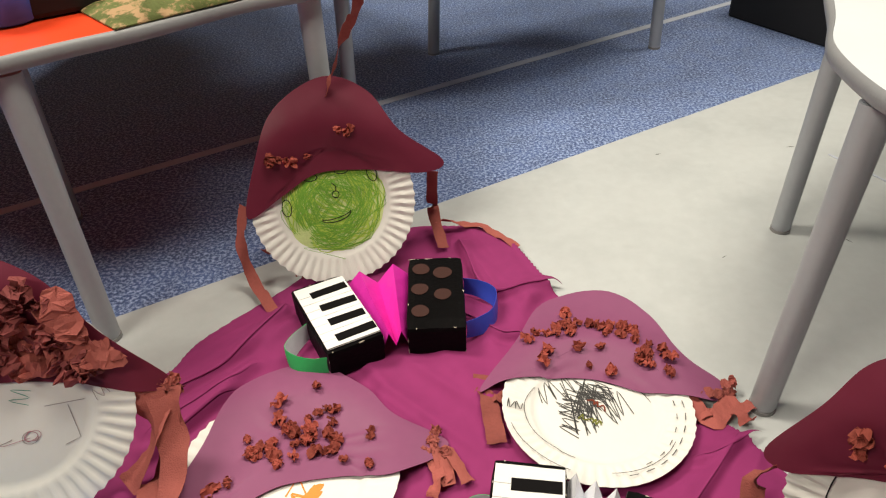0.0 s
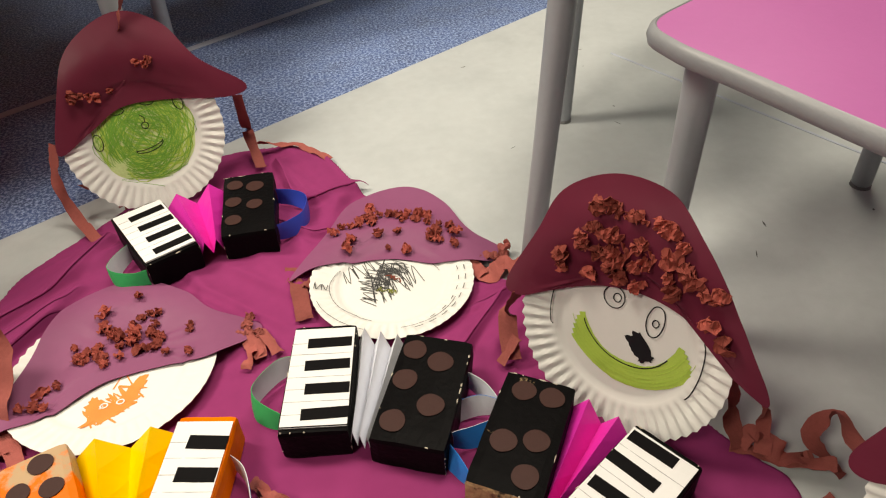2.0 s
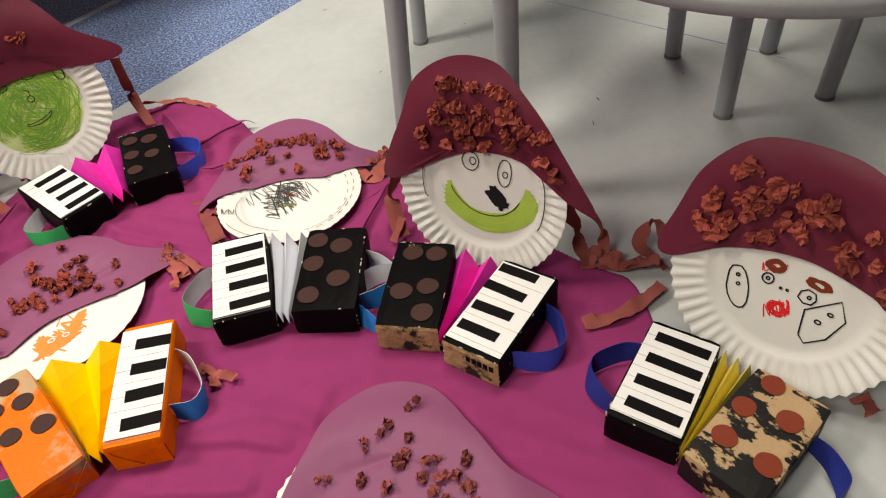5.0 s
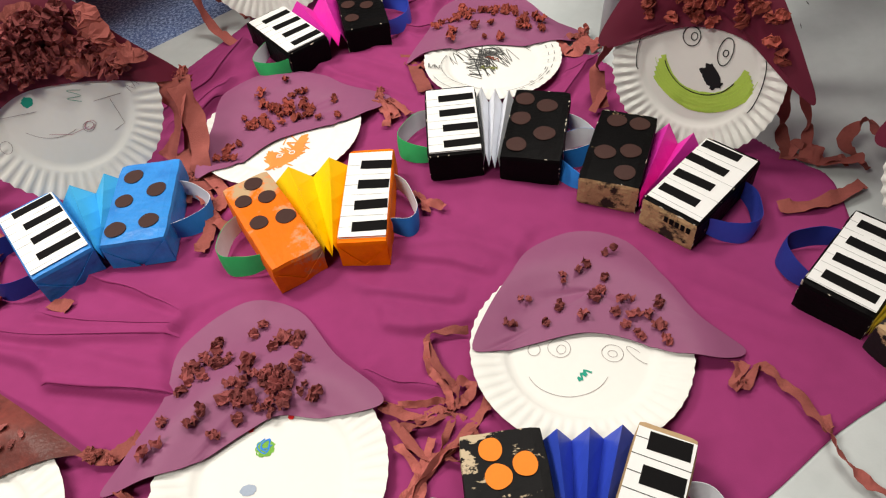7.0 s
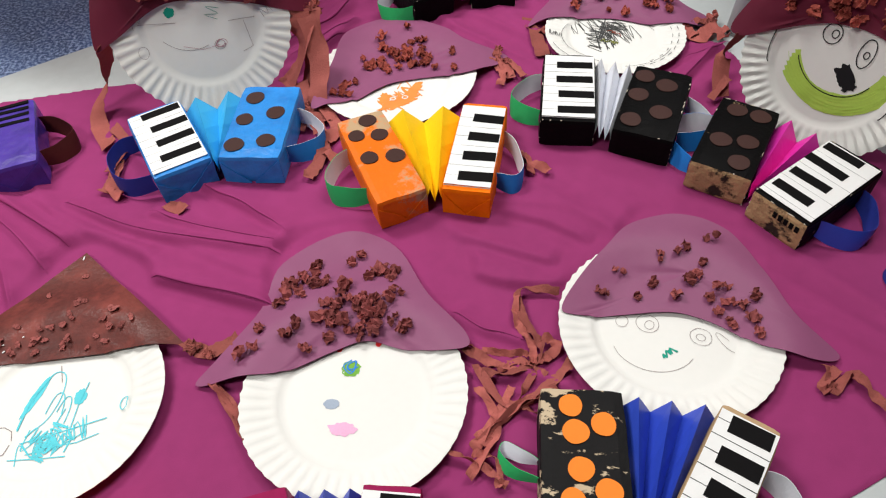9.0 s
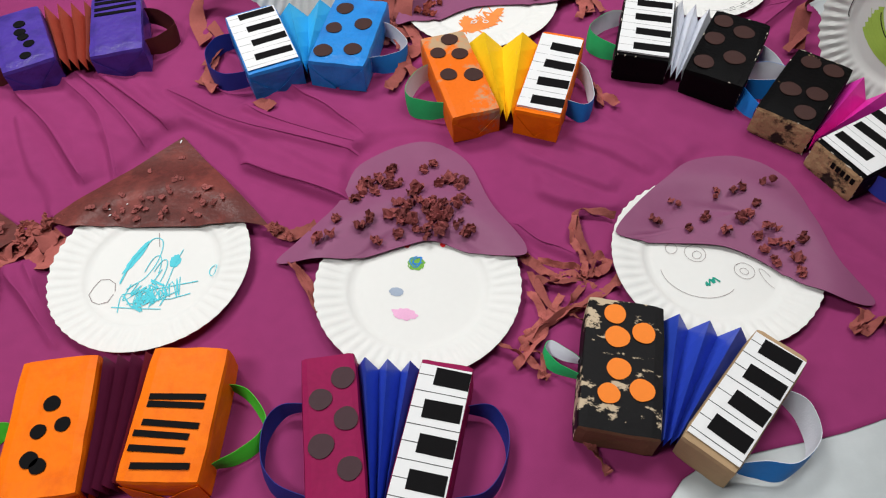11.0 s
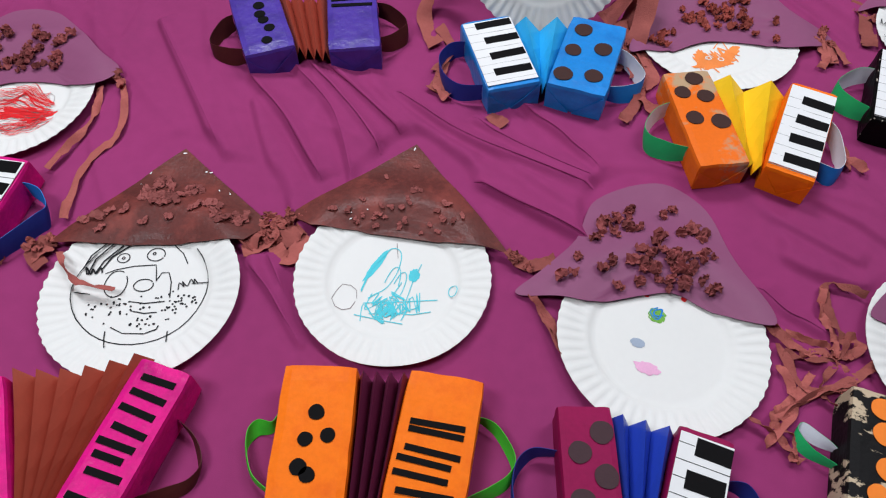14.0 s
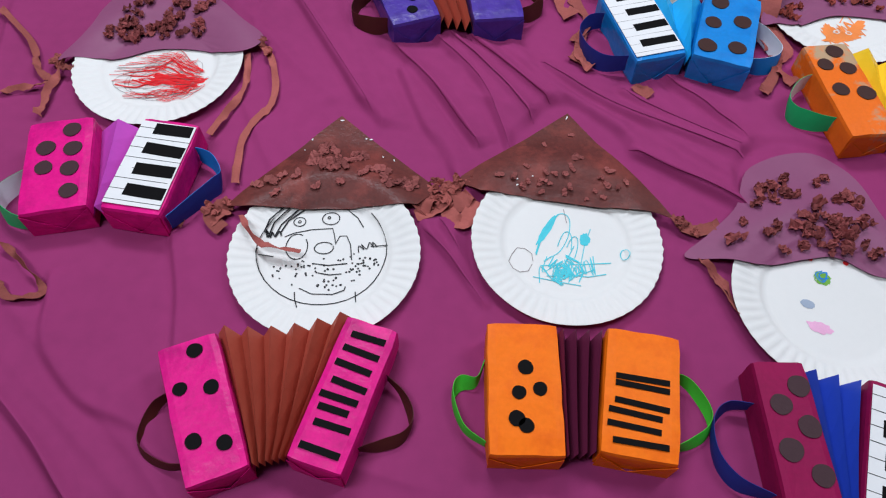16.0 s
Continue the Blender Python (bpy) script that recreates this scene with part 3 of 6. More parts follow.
# ---- classroom tables ----
def table(outline, legs, top_mat, label, height=0.475, leg_r=0.018):
    """A low table with a laminate top, thick grey edging and tubular legs."""
    c = sum((Vector((*p, 0)) for p in outline), Vector()) / len(outline)
    t = thing("table", pose(c.x, c.y, 0), label, "table", "classroom tables")
    o = spline([(p[0] - c.x, p[1] - c.y, 0) for p in outline], 8, True)
    bm = bmesh.new()
    inner = [p * (1 - 0.006 / max(p.length, 0.05)) for p in o]
    lo, hi = [bm.verts.new((p.x, p.y, height - 0.020)) for p in inner], [bm.verts.new((p.x, p.y, height)) for p in inner]
    bm.faces.new(lo)
    bm.faces.new(hi)
    k = len(o)
    for i in range(k):
        bm.faces.new((lo[i], lo[(i + 1) % k], hi[(i + 1) % k], hi[i]))
    part("tabletop", bm, top_mat, t)
    bm = bmesh.new()
    rings = []
    for i, p in enumerate(o):
        d = p.normalized()
        ring = []
        for s in range(8):
            a = 2 * math.pi * s / 8
            q = p + d * (0.008 * math.cos(a) - 0.005)
            ring.append(bm.verts.new((q.x, q.y, height - 0.0105 + 0.0115 * math.sin(a))))
        rings.append(ring)
    for i in range(k):
        a, b = rings[i], rings[(i + 1) % k]
        for s in range(8):
            bm.faces.new((a[s], b[s], b[(s + 1) % 8], a[(s + 1) % 8]))
    part("edging", bm, EDGING, t, "grey rounded rubber edging", smooth=True)
    for x, y, tx, ty in legs:
        bm = bmesh.new()
        pts = [Vector((x - c.x, y - c.y, 0.004)), Vector((x - c.x, y - c.y, 0.012))] + [Vector((x + (tx - x) * f - c.x, y + (ty - y) * f - c.y, 0.012 + (height - 0.04) * f)) for f in (0.5, 1.0)]
        tube(bm, pts, [leg_r * 0.9, leg_r, leg_r, leg_r * 1.12], 18)
        lg = part("leg", bm, STEEL, t, "grey powder coated tubular leg", smooth=True)
        bm = bmesh.new()
        tube(bm, [Vector((x - c.x, y - c.y, 0.0)), Vector((x - c.x, y - c.y, 0.006))], leg_r * 1.03, 18)
        part("foot_cap", bm, FOOTGREY, lg)
    return t


# far and left stretch of this top is unseen, added to shade the floor
table([(-0.60, 0.83), (-0.50, 0.915), (-0.42, 0.975), (-0.285, 1.10), (-0.16, 1.19), (-0.12, 1.42), (-0.18, 1.95), (-0.42, 2.40), (-0.95, 2.52), (-1.32, 2.10), (-1.34, 1.20), (-1.15, 0.86), (-0.90, 0.74), (-0.70, 0.76)],
      [(-0.553, 0.868, -0.565, 0.895), (-0.198, 1.172, -0.205, 1.19), (-0.769, 1.245, -0.76, 1.24)], REDTOP, "low classroom table with orange red top on grey legs")
table([(0.465, 0.655), (0.475, 0.80), (0.53, 0.92), (0.63, 1.13), (0.76, 1.25), (1.10, 1.40), (1.20, 1.30), (1.13, 1.03), (0.89, 0.81), (0.64, 0.73), (0.51, 0.652)],
      [(0.449, 0.667, 0.485, 0.70), (0.66, 1.107, 0.67, 1.11), (1.092, 1.317, 1.085, 1.315)], WHITETOP, "low classroom table with pale white top on grey legs")
table([(0.508, 0.495), (0.58, 0.545), (0.69, 0.615), (0.88, 0.75), (1.10, 0.80), (1.18, 0.62), (1.09, 0.32), (0.94, 0.05), (0.80, 0.03), (0.685, 0.088), (0.607, 0.18), (0.534, 0.36), (0.505, 0.44)],
      [(0.575, 0.48, 0.57, 0.475), (1.046, 0.482, 1.04, 0.48), (1.11, 0.722, 1.095, 0.72)], PINKTOP, "low classroom table with pink top on grey legs")
table([(1.23, 0.36), (1.24, 0.53), (1.27, 0.70), (1.55, 0.85), (1.85, 0.75), (1.88, 0.42), (1.55, 0.29)],
      [(1.252, 0.43, 1.27, 0.43), (1.291, 0.627, 1.31, 0.63), (1.78, 0.68, 1.76, 0.67)], WHITETOP, "low classroom table seen mostly by its grey legs")
table([(-0.27, 1.70), (-0.22, 1.88), (-0.04, 2.15), (0.42, 2.37), (0.72, 2.27), (0.74, 2.10), (0.58, 1.88), (0.25, 1.68), (-0.10, 1.62)],
      [(-0.216, 1.66, -0.21, 1.68), (0.693, 2.13, 0.68, 2.14), (0.0, 2.15, 0.02, 2.13)], WHITETOP, "low classroom table standing on the blue floor")

# things on and beside the tables
bm = bmesh.new()
tube(bm, [(0, 0, 0), (0, 0, 0.004), (0, 0, 0.09), (0, 0, 0.094)], [0.04, 0.045, 0.052, 0.05], 28)
solid("plastic_tub", bm, BLUEPLASTIC, "blue round plastic tub on the orange red table", "tub", smooth=True, m=pose(-0.615, 1.03, 0.477))
bm = bmesh.new()
box(bm, -0.13, 0.13, -0.05, 0.05, 0, 0.05, 0.008)
solid("storage_box", bm, BLACKPLASTIC, "black box lying on the orange red table", "box", m=pose(-0.50, 1.13, 0.477, 0, 0, 35))
bm = bmesh.new()
bmesh.ops.create_grid(bm, x_segments=26, y_segments=14, size=0.5)
for v in bm.verts:
    f = 0.028 * (1 - (2 * v.co.x) ** 4) * (1 - (2 * v.co.y) ** 4)
    v.co = Vector((v.co.x * 0.30, v.co.y * 0.15, 0.002 + f * (0.7 + 0.6 * noise.noise(v.co * 7))))
bmesh.ops.solidify(bm, geom=bm.faces[:], thickness=0.002)
solid("folded_fabric", bm, CAMO, "folded mottled green and brown fabric on the table", "fabric", smooth=True, m=pose(-0.375, 1.12, 0.477, 0, 0, 42))
crate = thing("storage_crate", pose(1.26, 2.29, 0, 0, 0, -62), "black crate with small coloured marks on the floor", "crate")
bm = bmesh.new()
box(bm, -0.22, 0.22, -0.15, 0.15, 0.0, 0.26, 0.01)
part("body", bm, BLACKPLASTIC, crate)
for i in range(6):
    bm = bmesh.new()
    disc(bm, -0.14 + 0.05 * i, 0.12, 0, 0.009)
    part("sticker", bm, (MCYAN, WHITECARD, MLIME, DOTORANGE, MRED, WHITECARD)[i], crate, m=pose(0, -0.151, 0.09, 90))


# ---- paper plate crafts ----
def plate_z(r, R):
    """Height of a paper plate's upper side at the distance r from its middle."""
    q = r / R
    return 0.002 + 0.006 * sm(0.64, 0.71, q) + 0.0085 * sm(0.70, 1.0, q)


def plate_mesh(R, seed, flutes=52, deep=1.0):
    bm = bmesh.new()
    radii = [0.0, 0.3, 0.6, 0.645, 0.68, 0.715, 0.75, 0.80, 0.86, 0.92, 0.97, 1.0]
    n = flutes * 4
    rings = {1: [], -1: []}
    for side in (1, -1):
        for q in radii[1:]:
            ring = []
            for k in range(n):
                a = 2 * math.pi * k / n
                amp = 0.0021 * deep * sm(0.69, 0.80, q)
                w = math.cos(flutes * a)
                r = q * R * (1 + (0.007 * deep * w + 0.006 * noise.noise(Vector((math.cos(a) * 2, math.sin(a) * 2, seed)))) * sm(0.9, 1.0, q))
                z = plate_z(q * R, R) + amp * w + 0.004 * sm(0.5, 1, q) * noise.noise(Vector((math.cos(a), math.sin(a), seed * 1.7)))
                ring.append(bm.verts.new((r * math.cos(a), r * math.sin(a), z - (0 if side > 0 else 0.0009))))
            rings[side].append(ring)
        mid = bm.verts.new((0, 0, plate_z(0, R) - (0 if side > 0 else 0.0009)))
        for k in range(n):
            bm.faces.new((mid, rings[side][0][k], rings[side][0][(k + 1) % n]))
        for a, b in zip(rings[side], rings[side][1:]):
            for k in range(n):
                bm.faces.new((a[k], b[k], b[(k + 1) % n], a[(k + 1) % n]))
    a, b = rings[1][-1], rings[-1][-1]
    for k in range(n):
        bm.faces.new((a[k], b[k], b[(k + 1) % n], a[(k + 1) % n]))
    return bm


def hat_z(x, y, R, seed):
    r = math.hypot(x, y)
    rest = plate_z(min(r, R), R) * (1 - sm(R * 1.0, R + 0.075, r)) + 0.0045
    return 0.0014 + rest + 0.004 * noise.noise(Vector((x * 9, y * 9, seed))) + 0.0012 * noise.noise(Vector((x * 30, y * 30, seed)))


def hat_mesh(points, R, seed, sharp=False, middle=(0.0, 0.10)):
    """A card hat cut along a smooth outline, laid over the upper part of the plate."""
    if sharp:
        o = []
        k = len(points)
        for i in range(k):
            a, b = Vector((*points[i], 0)), Vector((*points[(i + 1) % k], 0))
            o += [a.lerp(b, j / 10) for j in range(10)]
    else:
        o = spline([(*p, 0) for p in points], 7, True)
    c = Vector((*middle, 0))
    bm = bmesh.new()
    steps = [0.12, 0.3, 0.48, 0.64, 0.78, 0.9, 1.0]
    layers = []
    for th in (0.0, -0.0008):
        mid = bm.verts.new((c.x, c.y, hat_z(c.x, c.y, R, seed) + th))
        rings = []
        for s in steps:
            ring = []
            for p in o:
                q = c.lerp(p, s)
                ring.append(bm.verts.new((q.x, q.y, hat_z(q.x, q.y, R, seed) + th)))
            rings.append(ring)
        n = len(o)
        for k in range(n):
            bm.faces.new((mid, rings[0][k], rings[0][(k + 1) % n]))
        for a, b in zip(rings, rings[1:]):
            for k in range(n):
                bm.faces.new((a[k], b[k], b[(k + 1) % n], a[(k + 1) % n]))
        layers.append(rings[-1])
    a, b = layers
    for k in range(len(o)):
        bm.faces.new((a[k], b[k], b[(k + 1) % len(o)], a[(k + 1) % len(o)]))
    return bm


def scrap_mesh(seed, size=0.0100, fold=0.75, leaves=2, length=1.15):
    """Torn bits of crepe paper, pleated and crumpled together: each leaf a thin folded strip."""
    rng = random.Random(seed)
    bm = bmesh.new()
    for k in range(leaves):
        nu, nv = 10, 4
        ln, wd = size * length * rng.uniform(1.5, 2.3), size * rng.uniform(1.0, 1.7)
        turn, ph, beats = rng.uniform(0, 6.3), rng.uniform(0, 6), rng.uniform(1.1, 2.2)
        ox, oy = rng.gauss(0, size * 0.45), rng.gauss(0, size * 0.35)
        tip, lean = rng.uniform(-0.5, 0.5), rng.uniform(-0.5, 0.5)
        off = Vector((seed * 2.3, k * 5.1, 0))
        grid = []
        for i in range(nu):
            u = i / (nu - 1)
            row = []
            for j in range(nv):
                v = j / (nv - 1) - 0.5
                saw = abs(((u * beats + ph + 0.35 * v) % 1.0) - 0.5) * 2
                x = ln * (u - 0.5) * (1 - 0.35 * fold) + size * 0.35 * noise.noise(Vector((u * 4, v * 3, 1)) + off)
                y = wd * v * (1 - 0.55 * abs(2 * u - 1) ** 3) + size * 0.45 * noise.noise(Vector((u * 3, v * 4, 7)) + off)
                z = size * (fold * 1.1 * saw + 0.5 * fold * noise.noise(Vector((u * 3, v * 3, 3)) + off) + tip * 0.5 * fold * (u - 0.5) + lean * fold * v)
                row.append(Vector((ox + x * math.cos(turn) - y * math.sin(turn), oy + x * math.sin(turn) + y * math.cos(turn), z + k * size * 0.22)))
            grid.append(row)
        low = min(q.z for row in grid for q in row)
        for row in grid:
            for q in row:
                q.z += 0.0004 - low + k * size * 0.15
        sheet(bm, grid, 0.0005)
    return bm


CURLS = [link(scrap_mesh(i), "paper_curl", CURLRED) for i in range(12)]
CURLS_DARK = [link(scrap_mesh(20 + i), "paper_curl", CURLDARK) for i in range(12)]
FLAKES = [link(scrap_mesh(40 + i, 0.0080, 0.35, 2), "paper_curl", CURLFLAKE) for i in range(10)]
CRUMPLES = [link(scrap_mesh(60 + i, 0.0175, 0.8, 2, 1.1), "paper_crumple", CURLDARK) for i in range(8)]
FLAPS = [link(scrap_mesh(100 + i, 0.026, 0.30, 2, 1.2), "crepe_flap", CREPE) for i in range(5)]
CRUMPLES_RED = [link(scrap_mesh(80 + i, 0.0130, 0.65, 2, 1.5), "crepe_knot", CREPE) for i in range(8)]


def stroke(bm, pts, w, R, lift=0.0006):
    """A drawn line of marker, lying on the plate."""
    line = [Vector(p) for p in pts]
    k = len(line)
    left, right = [], []
    for i, p in enumerate(line):
        d = line[min(i + 1, k - 1)] - line[max(i - 1, 0)]
        d.z = 0
        n = Vector((-d.y, d.x, 0)).normalized() * w / 2 if d.length > 1e-9 else Vector((w / 2, 0, 0))
        n *= 1 + 0.25 * noise.noise(p * 300)
        row = []
        for q in (p - n, p + n):
            row.append(bm.verts.new((q.x, q.y, plate_z(math.hypot(p.x, p.y), R) + lift + 0.0003 * i / k + (0.0022 if math.hypot(p.x, p.y) > 0.7 * R else 0))))
        left.append(row[0])
        right.append(row[1])
    for i in range(k - 1):
        bm.faces.new((left[i], left[i + 1], right[i + 1], right[i]))


def ring(cx, cy, rx, ry, a0=0, a1=360, tilt=0, n=26, wob=0.06, seed=1):
    out = []
    for i in range(n + 1):
        a = radians(a0 + (a1 - a0) * i / n)
        k = 1 + wob * noise.noise(Vector((math.cos(a) * 1.5, math.sin(a) * 1.5, seed)))
        x, y = rx * math.cos(a) * k, ry * math.sin(a) * k
        t = radians(tilt)
        out.append((cx + x * math.cos(t) - y * math.sin(t), cy + x * math.sin(t) + y * math.cos(t), 0))
    return out


def zigzag(cx, cy, w, h, n, tilt, seed):
    rng = random.Random(seed)
    t = radians(tilt)
    pts = []
    for i in range(n):
        x = w * (i / (n - 1) - 0.5) + rng.uniform(-0.12, 0.12) * w
        y = h * (0.5 if i % 2 else -0.5) * rng.uniform(0.45, 1.0)
        pts.append((cx + x * math.cos(t) - y * math.sin(t), cy + x * math.sin(t) + y * math.cos(t), 0))
    return spline(pts, 4)


def scribble(cx, cy, rx, ry, n, seed, inner=0.15):
    """Round and round, at random radii."""
    rng = random.Random(seed)
    pts = []
    a = 0
    for i in range(n):
        a += rng.uniform(0.9, 1.7)
        r = rng.uniform(inner, 1.0) ** 0.6
        pts.append((cx + rx * r * math.cos(a), cy + ry * r * math.sin(a), 0))
    return spline(pts, 5)


def blob(bm, cx, cy, rx, ry, R, tilt=0, seed=1, lift=0.0004, rag=0.35):
    n = 40
    t = radians(tilt)
    vs = []
    for ringf in (0.5, 1.0):
        row = []
        for i in range(n):
            a = 2 * math.pi * i / n
            k = ringf * (1 + rag * noise.noise(Vector((math.cos(a) * 2.2, math.sin(a) * 2.2, seed))) + 0.4 * rag * noise.noise(Vector((math.cos(a) * 9, math.sin(a) * 9, seed))))
            x, y = rx * k * math.cos(a), ry * k * math.sin(a)
            x, y = cx + x * math.cos(t) - y * math.sin(t), cy + x * math.sin(t) + y * math.cos(t)
            row.append(bm.verts.new((x, y, plate_z(math.hypot(x, y), R) + lift)))
        vs.append(row)
    c = bm.verts.new((cx, cy, plate_z(math.hypot(cx, cy), R) + lift))
    for i in range(n):
        bm.faces.new((c, vs[0][i], vs[0][(i + 1) % n]))
        bm.faces.new((vs[0][i], vs[1][i], vs[1][(i + 1) % n], vs[0][(i + 1) % n]))


def drawing(t, R, mat_, lines, w=0.0014, blobs=(), lift=0.0006, name="drawing"):
    for b in blobs:
        bm = bmesh.new()
        blob(bm, *b[:4], R, *b[4:])
        part("colour_patch", bm, mat_, t)
    for i, ln in enumerate(lines):
        bm = bmesh.new()
        stroke(bm, ln, w, R, lift + 0.00004 * i)
        part("drawn_line", bm, mat_, t)


def ribbon_mesh(points, width, seed):
    """A crepe paper streamer that lies loosely, turning over here and there."""
    p = spline(points, 9)
    grid = []
    for i, q in enumerate(p):
        d = (p[min(i + 1, len(p) - 1)] - p[max(i - 1, 0)]).normalized()
        s = d.cross(Vector((0, 0, 1)))
        s = s.normalized() if s.length > 0.05 else Vector((1, 0, 0))
        tw = (2.2 if width < 0.021 else 0.9) * noise.noise(Vector((i * 0.2, seed, 0.3)))
        up = s.cross(d)
        across = s * math.cos(tw) + up * math.sin(tw)
        wd = 0.85 * width * (1 + 0.25 * noise.noise(Vector((i * 0.35, seed, 7.0))))
        lift = 0.004 + 0.006 * abs(noise.noise(Vector((i * 0.16, seed * 2.0, 1.0)))) + abs(math.sin(tw)) * wd * 0.45
        c = q + Vector((0, 0, lift))
        row = []
        for f in (-0.5, -0.17, 0.17, 0.5):
            v = c + across * wd * f + Vector((0, 0, 0.0050 * noise.noise(Vector((i * 0.9, f * 5, seed)))))
            v.z = max(v.z, 0.004)
            row.append(v)
        grid.append(row)
    bm = bmesh.new()
    return sheet(bm, grid, 0.0005)


# width and course of each streamer: x, y and, where it hangs, z
STREAMERS = {}
STREAMERS["A"] = [
    (0.022, [(-0.336, 1.022, 0.146), (-0.346, 0.994, 0.083), (-0.329, 0.969, 0.020), (-0.283, 0.897)]),
    (0.018, [(-0.309, 0.995, 0.070), (-0.275, 1.027, 0.020), (-0.249, 0.988)]),
    (0.024, [(-0.010, 1.087, 0.164), (-0.013, 1.141, 0.050), (0.005, 1.067)]),
    (0.022, [(-0.010, 1.131, 0.030), (0.079, 1.132, 0.012), (0.143, 1.063)]),
    (0.018, [(-0.184, 1.113, 0.303), (-0.153, 1.099, 0.380), (-0.114, 1.054, 0.460), (-0.095, 0.983, 0.500)]),
]
STREAMERS["B"] = [
    (0.030, [(0.054, 0.737), (0.061, 0.678), (0.066, 0.611)]),
    (0.020, [(0.039, 0.711), (0.066, 0.690), (0.084, 0.693)]),
    (0.030, [(0.343, 0.676), (0.366, 0.634), (0.397, 0.662), (0.412, 0.629)]),
    (0.022, [(0.345, 0.647), (0.385, 0.651), (0.431, 0.661)]),
]
STREAMERS["D"] = [
    (0.030, [(0.368, 0.477, 0.121), (0.357, 0.497, 0.060), (0.351, 0.452)]),
    (0.020, [(0.363, 0.469, 0.040), (0.334, 0.451)]),
    (0.026, [(0.544, 0.262, 0.173), (0.583, 0.286, 0.050), (0.584, 0.247)]),
    (0.022, [(0.554, 0.252, 0.181), (0.619, 0.268, 0.050), (0.607, 0.233)]),
    (0.030, [(0.585, 0.255), (0.614, 0.257, 0.020), (0.628, 0.224), (0.664, 0.210, 0.010)]),
]
STREAMERS["E"] = [
    (0.026, [(0.651, 0.139, 0.098), (0.693, 0.231, 0.060), (0.666, 0.232, 0.030), (0.681, 0.182)]),
    (0.022, [(0.578, 0.256), (0.628, 0.220), (0.671, 0.188, 0.030)]),
    (0.024, [(0.658, 0.159), (0.582, 0.141), (0.514, 0.150)]),
    (0.030, [(0.751, -0.114), (0.748, -0.142)]),
]
STREAMERS["C"] = [
    (0.020, [(-0.021, 0.626), (-0.002, 0.550), (-0.003, 0.603), (0.024, 0.551)]),
    (0.026, [(-0.354, 0.514), (-0.313, 0.437), (-0.336, 0.393), (-0.302, 0.352)]),
    (0.030, [(-0.362, 0.478), (-0.341, 0.429)]),
    (0.016, [(-0.007, 0.330), (0.033, 0.298)]),
    (0.018, [(-0.014, 0.343), (0.002, 0.321), (0.003, 0.295)]),
    (0.018, [(-0.032, 0.602), (-0.014, 0.565), (-0.023, 0.532)]),
]
STREAMERS["F"] = [
    (0.044, [(-0.373, 0.618, 0.131), (-0.374, 0.591, 0.060), (-0.415, 0.561)]),
    (0.040, [(-0.352, 0.624, 0.129), (-0.354, 0.603, 0.060), (-0.371, 0.558)]),
    (0.034, [(-0.684, 0.524, 0.145), (-0.719, 0.549, 0.060), (-0.748, 0.511), (-0.704, 0.424)]),
    (0.042, [(-0.362, 0.622, 0.125), (-0.345, 0.570, 0.055), (-0.352, 0.500, 0.010), (-0.345, 0.455)]),
    (0.030, [(-0.385, 0.560, 0.020), (-0.372, 0.500), (-0.382, 0.440)]),
    (0.030, [(-0.683, 0.313), (-0.673, 0.347)]),
    (0.025, [(-0.576, 0.278), (-0.544, 0.262)]),
    (0.022, [(-0.711, 0.477), (-0.672, 0.422), (-0.691, 0.363)]),
    (0.022, [(-0.679, 0.389), (-0.676, 0.329), (-0.653, 0.299)]),
    (0.022, [(-0.340, 0.415), (-0.335, 0.372), (-0.355, 0.318)]),
]
STREAMERS["G"] = [
    (0.020, [(0.012, 0.060), (-0.042, 0.067), (-0.041, 0.018), (-0.024, -0.032), (-0.068, -0.061), (-0.104, -0.056)]),
    (0.022, [(0.015, -0.046), (-0.022, -0.080), (-0.070, -0.112), (-0.113, -0.152)]),
    (0.022, [(0.325, -0.075), (0.320, -0.111), (0.351, -0.091), (0.370, -0.138), (0.383, -0.190)]),
    (0.022, [(0.338, -0.081), (0.309, -0.104), (0.315, -0.113)]),
    (0.022, [(-0.044, -0.277), (-0.031, -0.302), (-0.019, -0.319)]),
    (0.022, [(-0.022, -0.010), (-0.003, -0.026), (-0.030, -0.050)]),
    (0.022, [(0.387, -0.171), (0.378, -0.210), (0.387, -0.253), (0.419, -0.295)]),
    (0.022, [(0.403, -0.270), (0.430, -0.273), (0.475, -0.262)]),
    (0.018, [(-0.045, 0.063), (-0.052, 0.020), (-0.036, -0.020), (-0.038, -0.051)]),
]
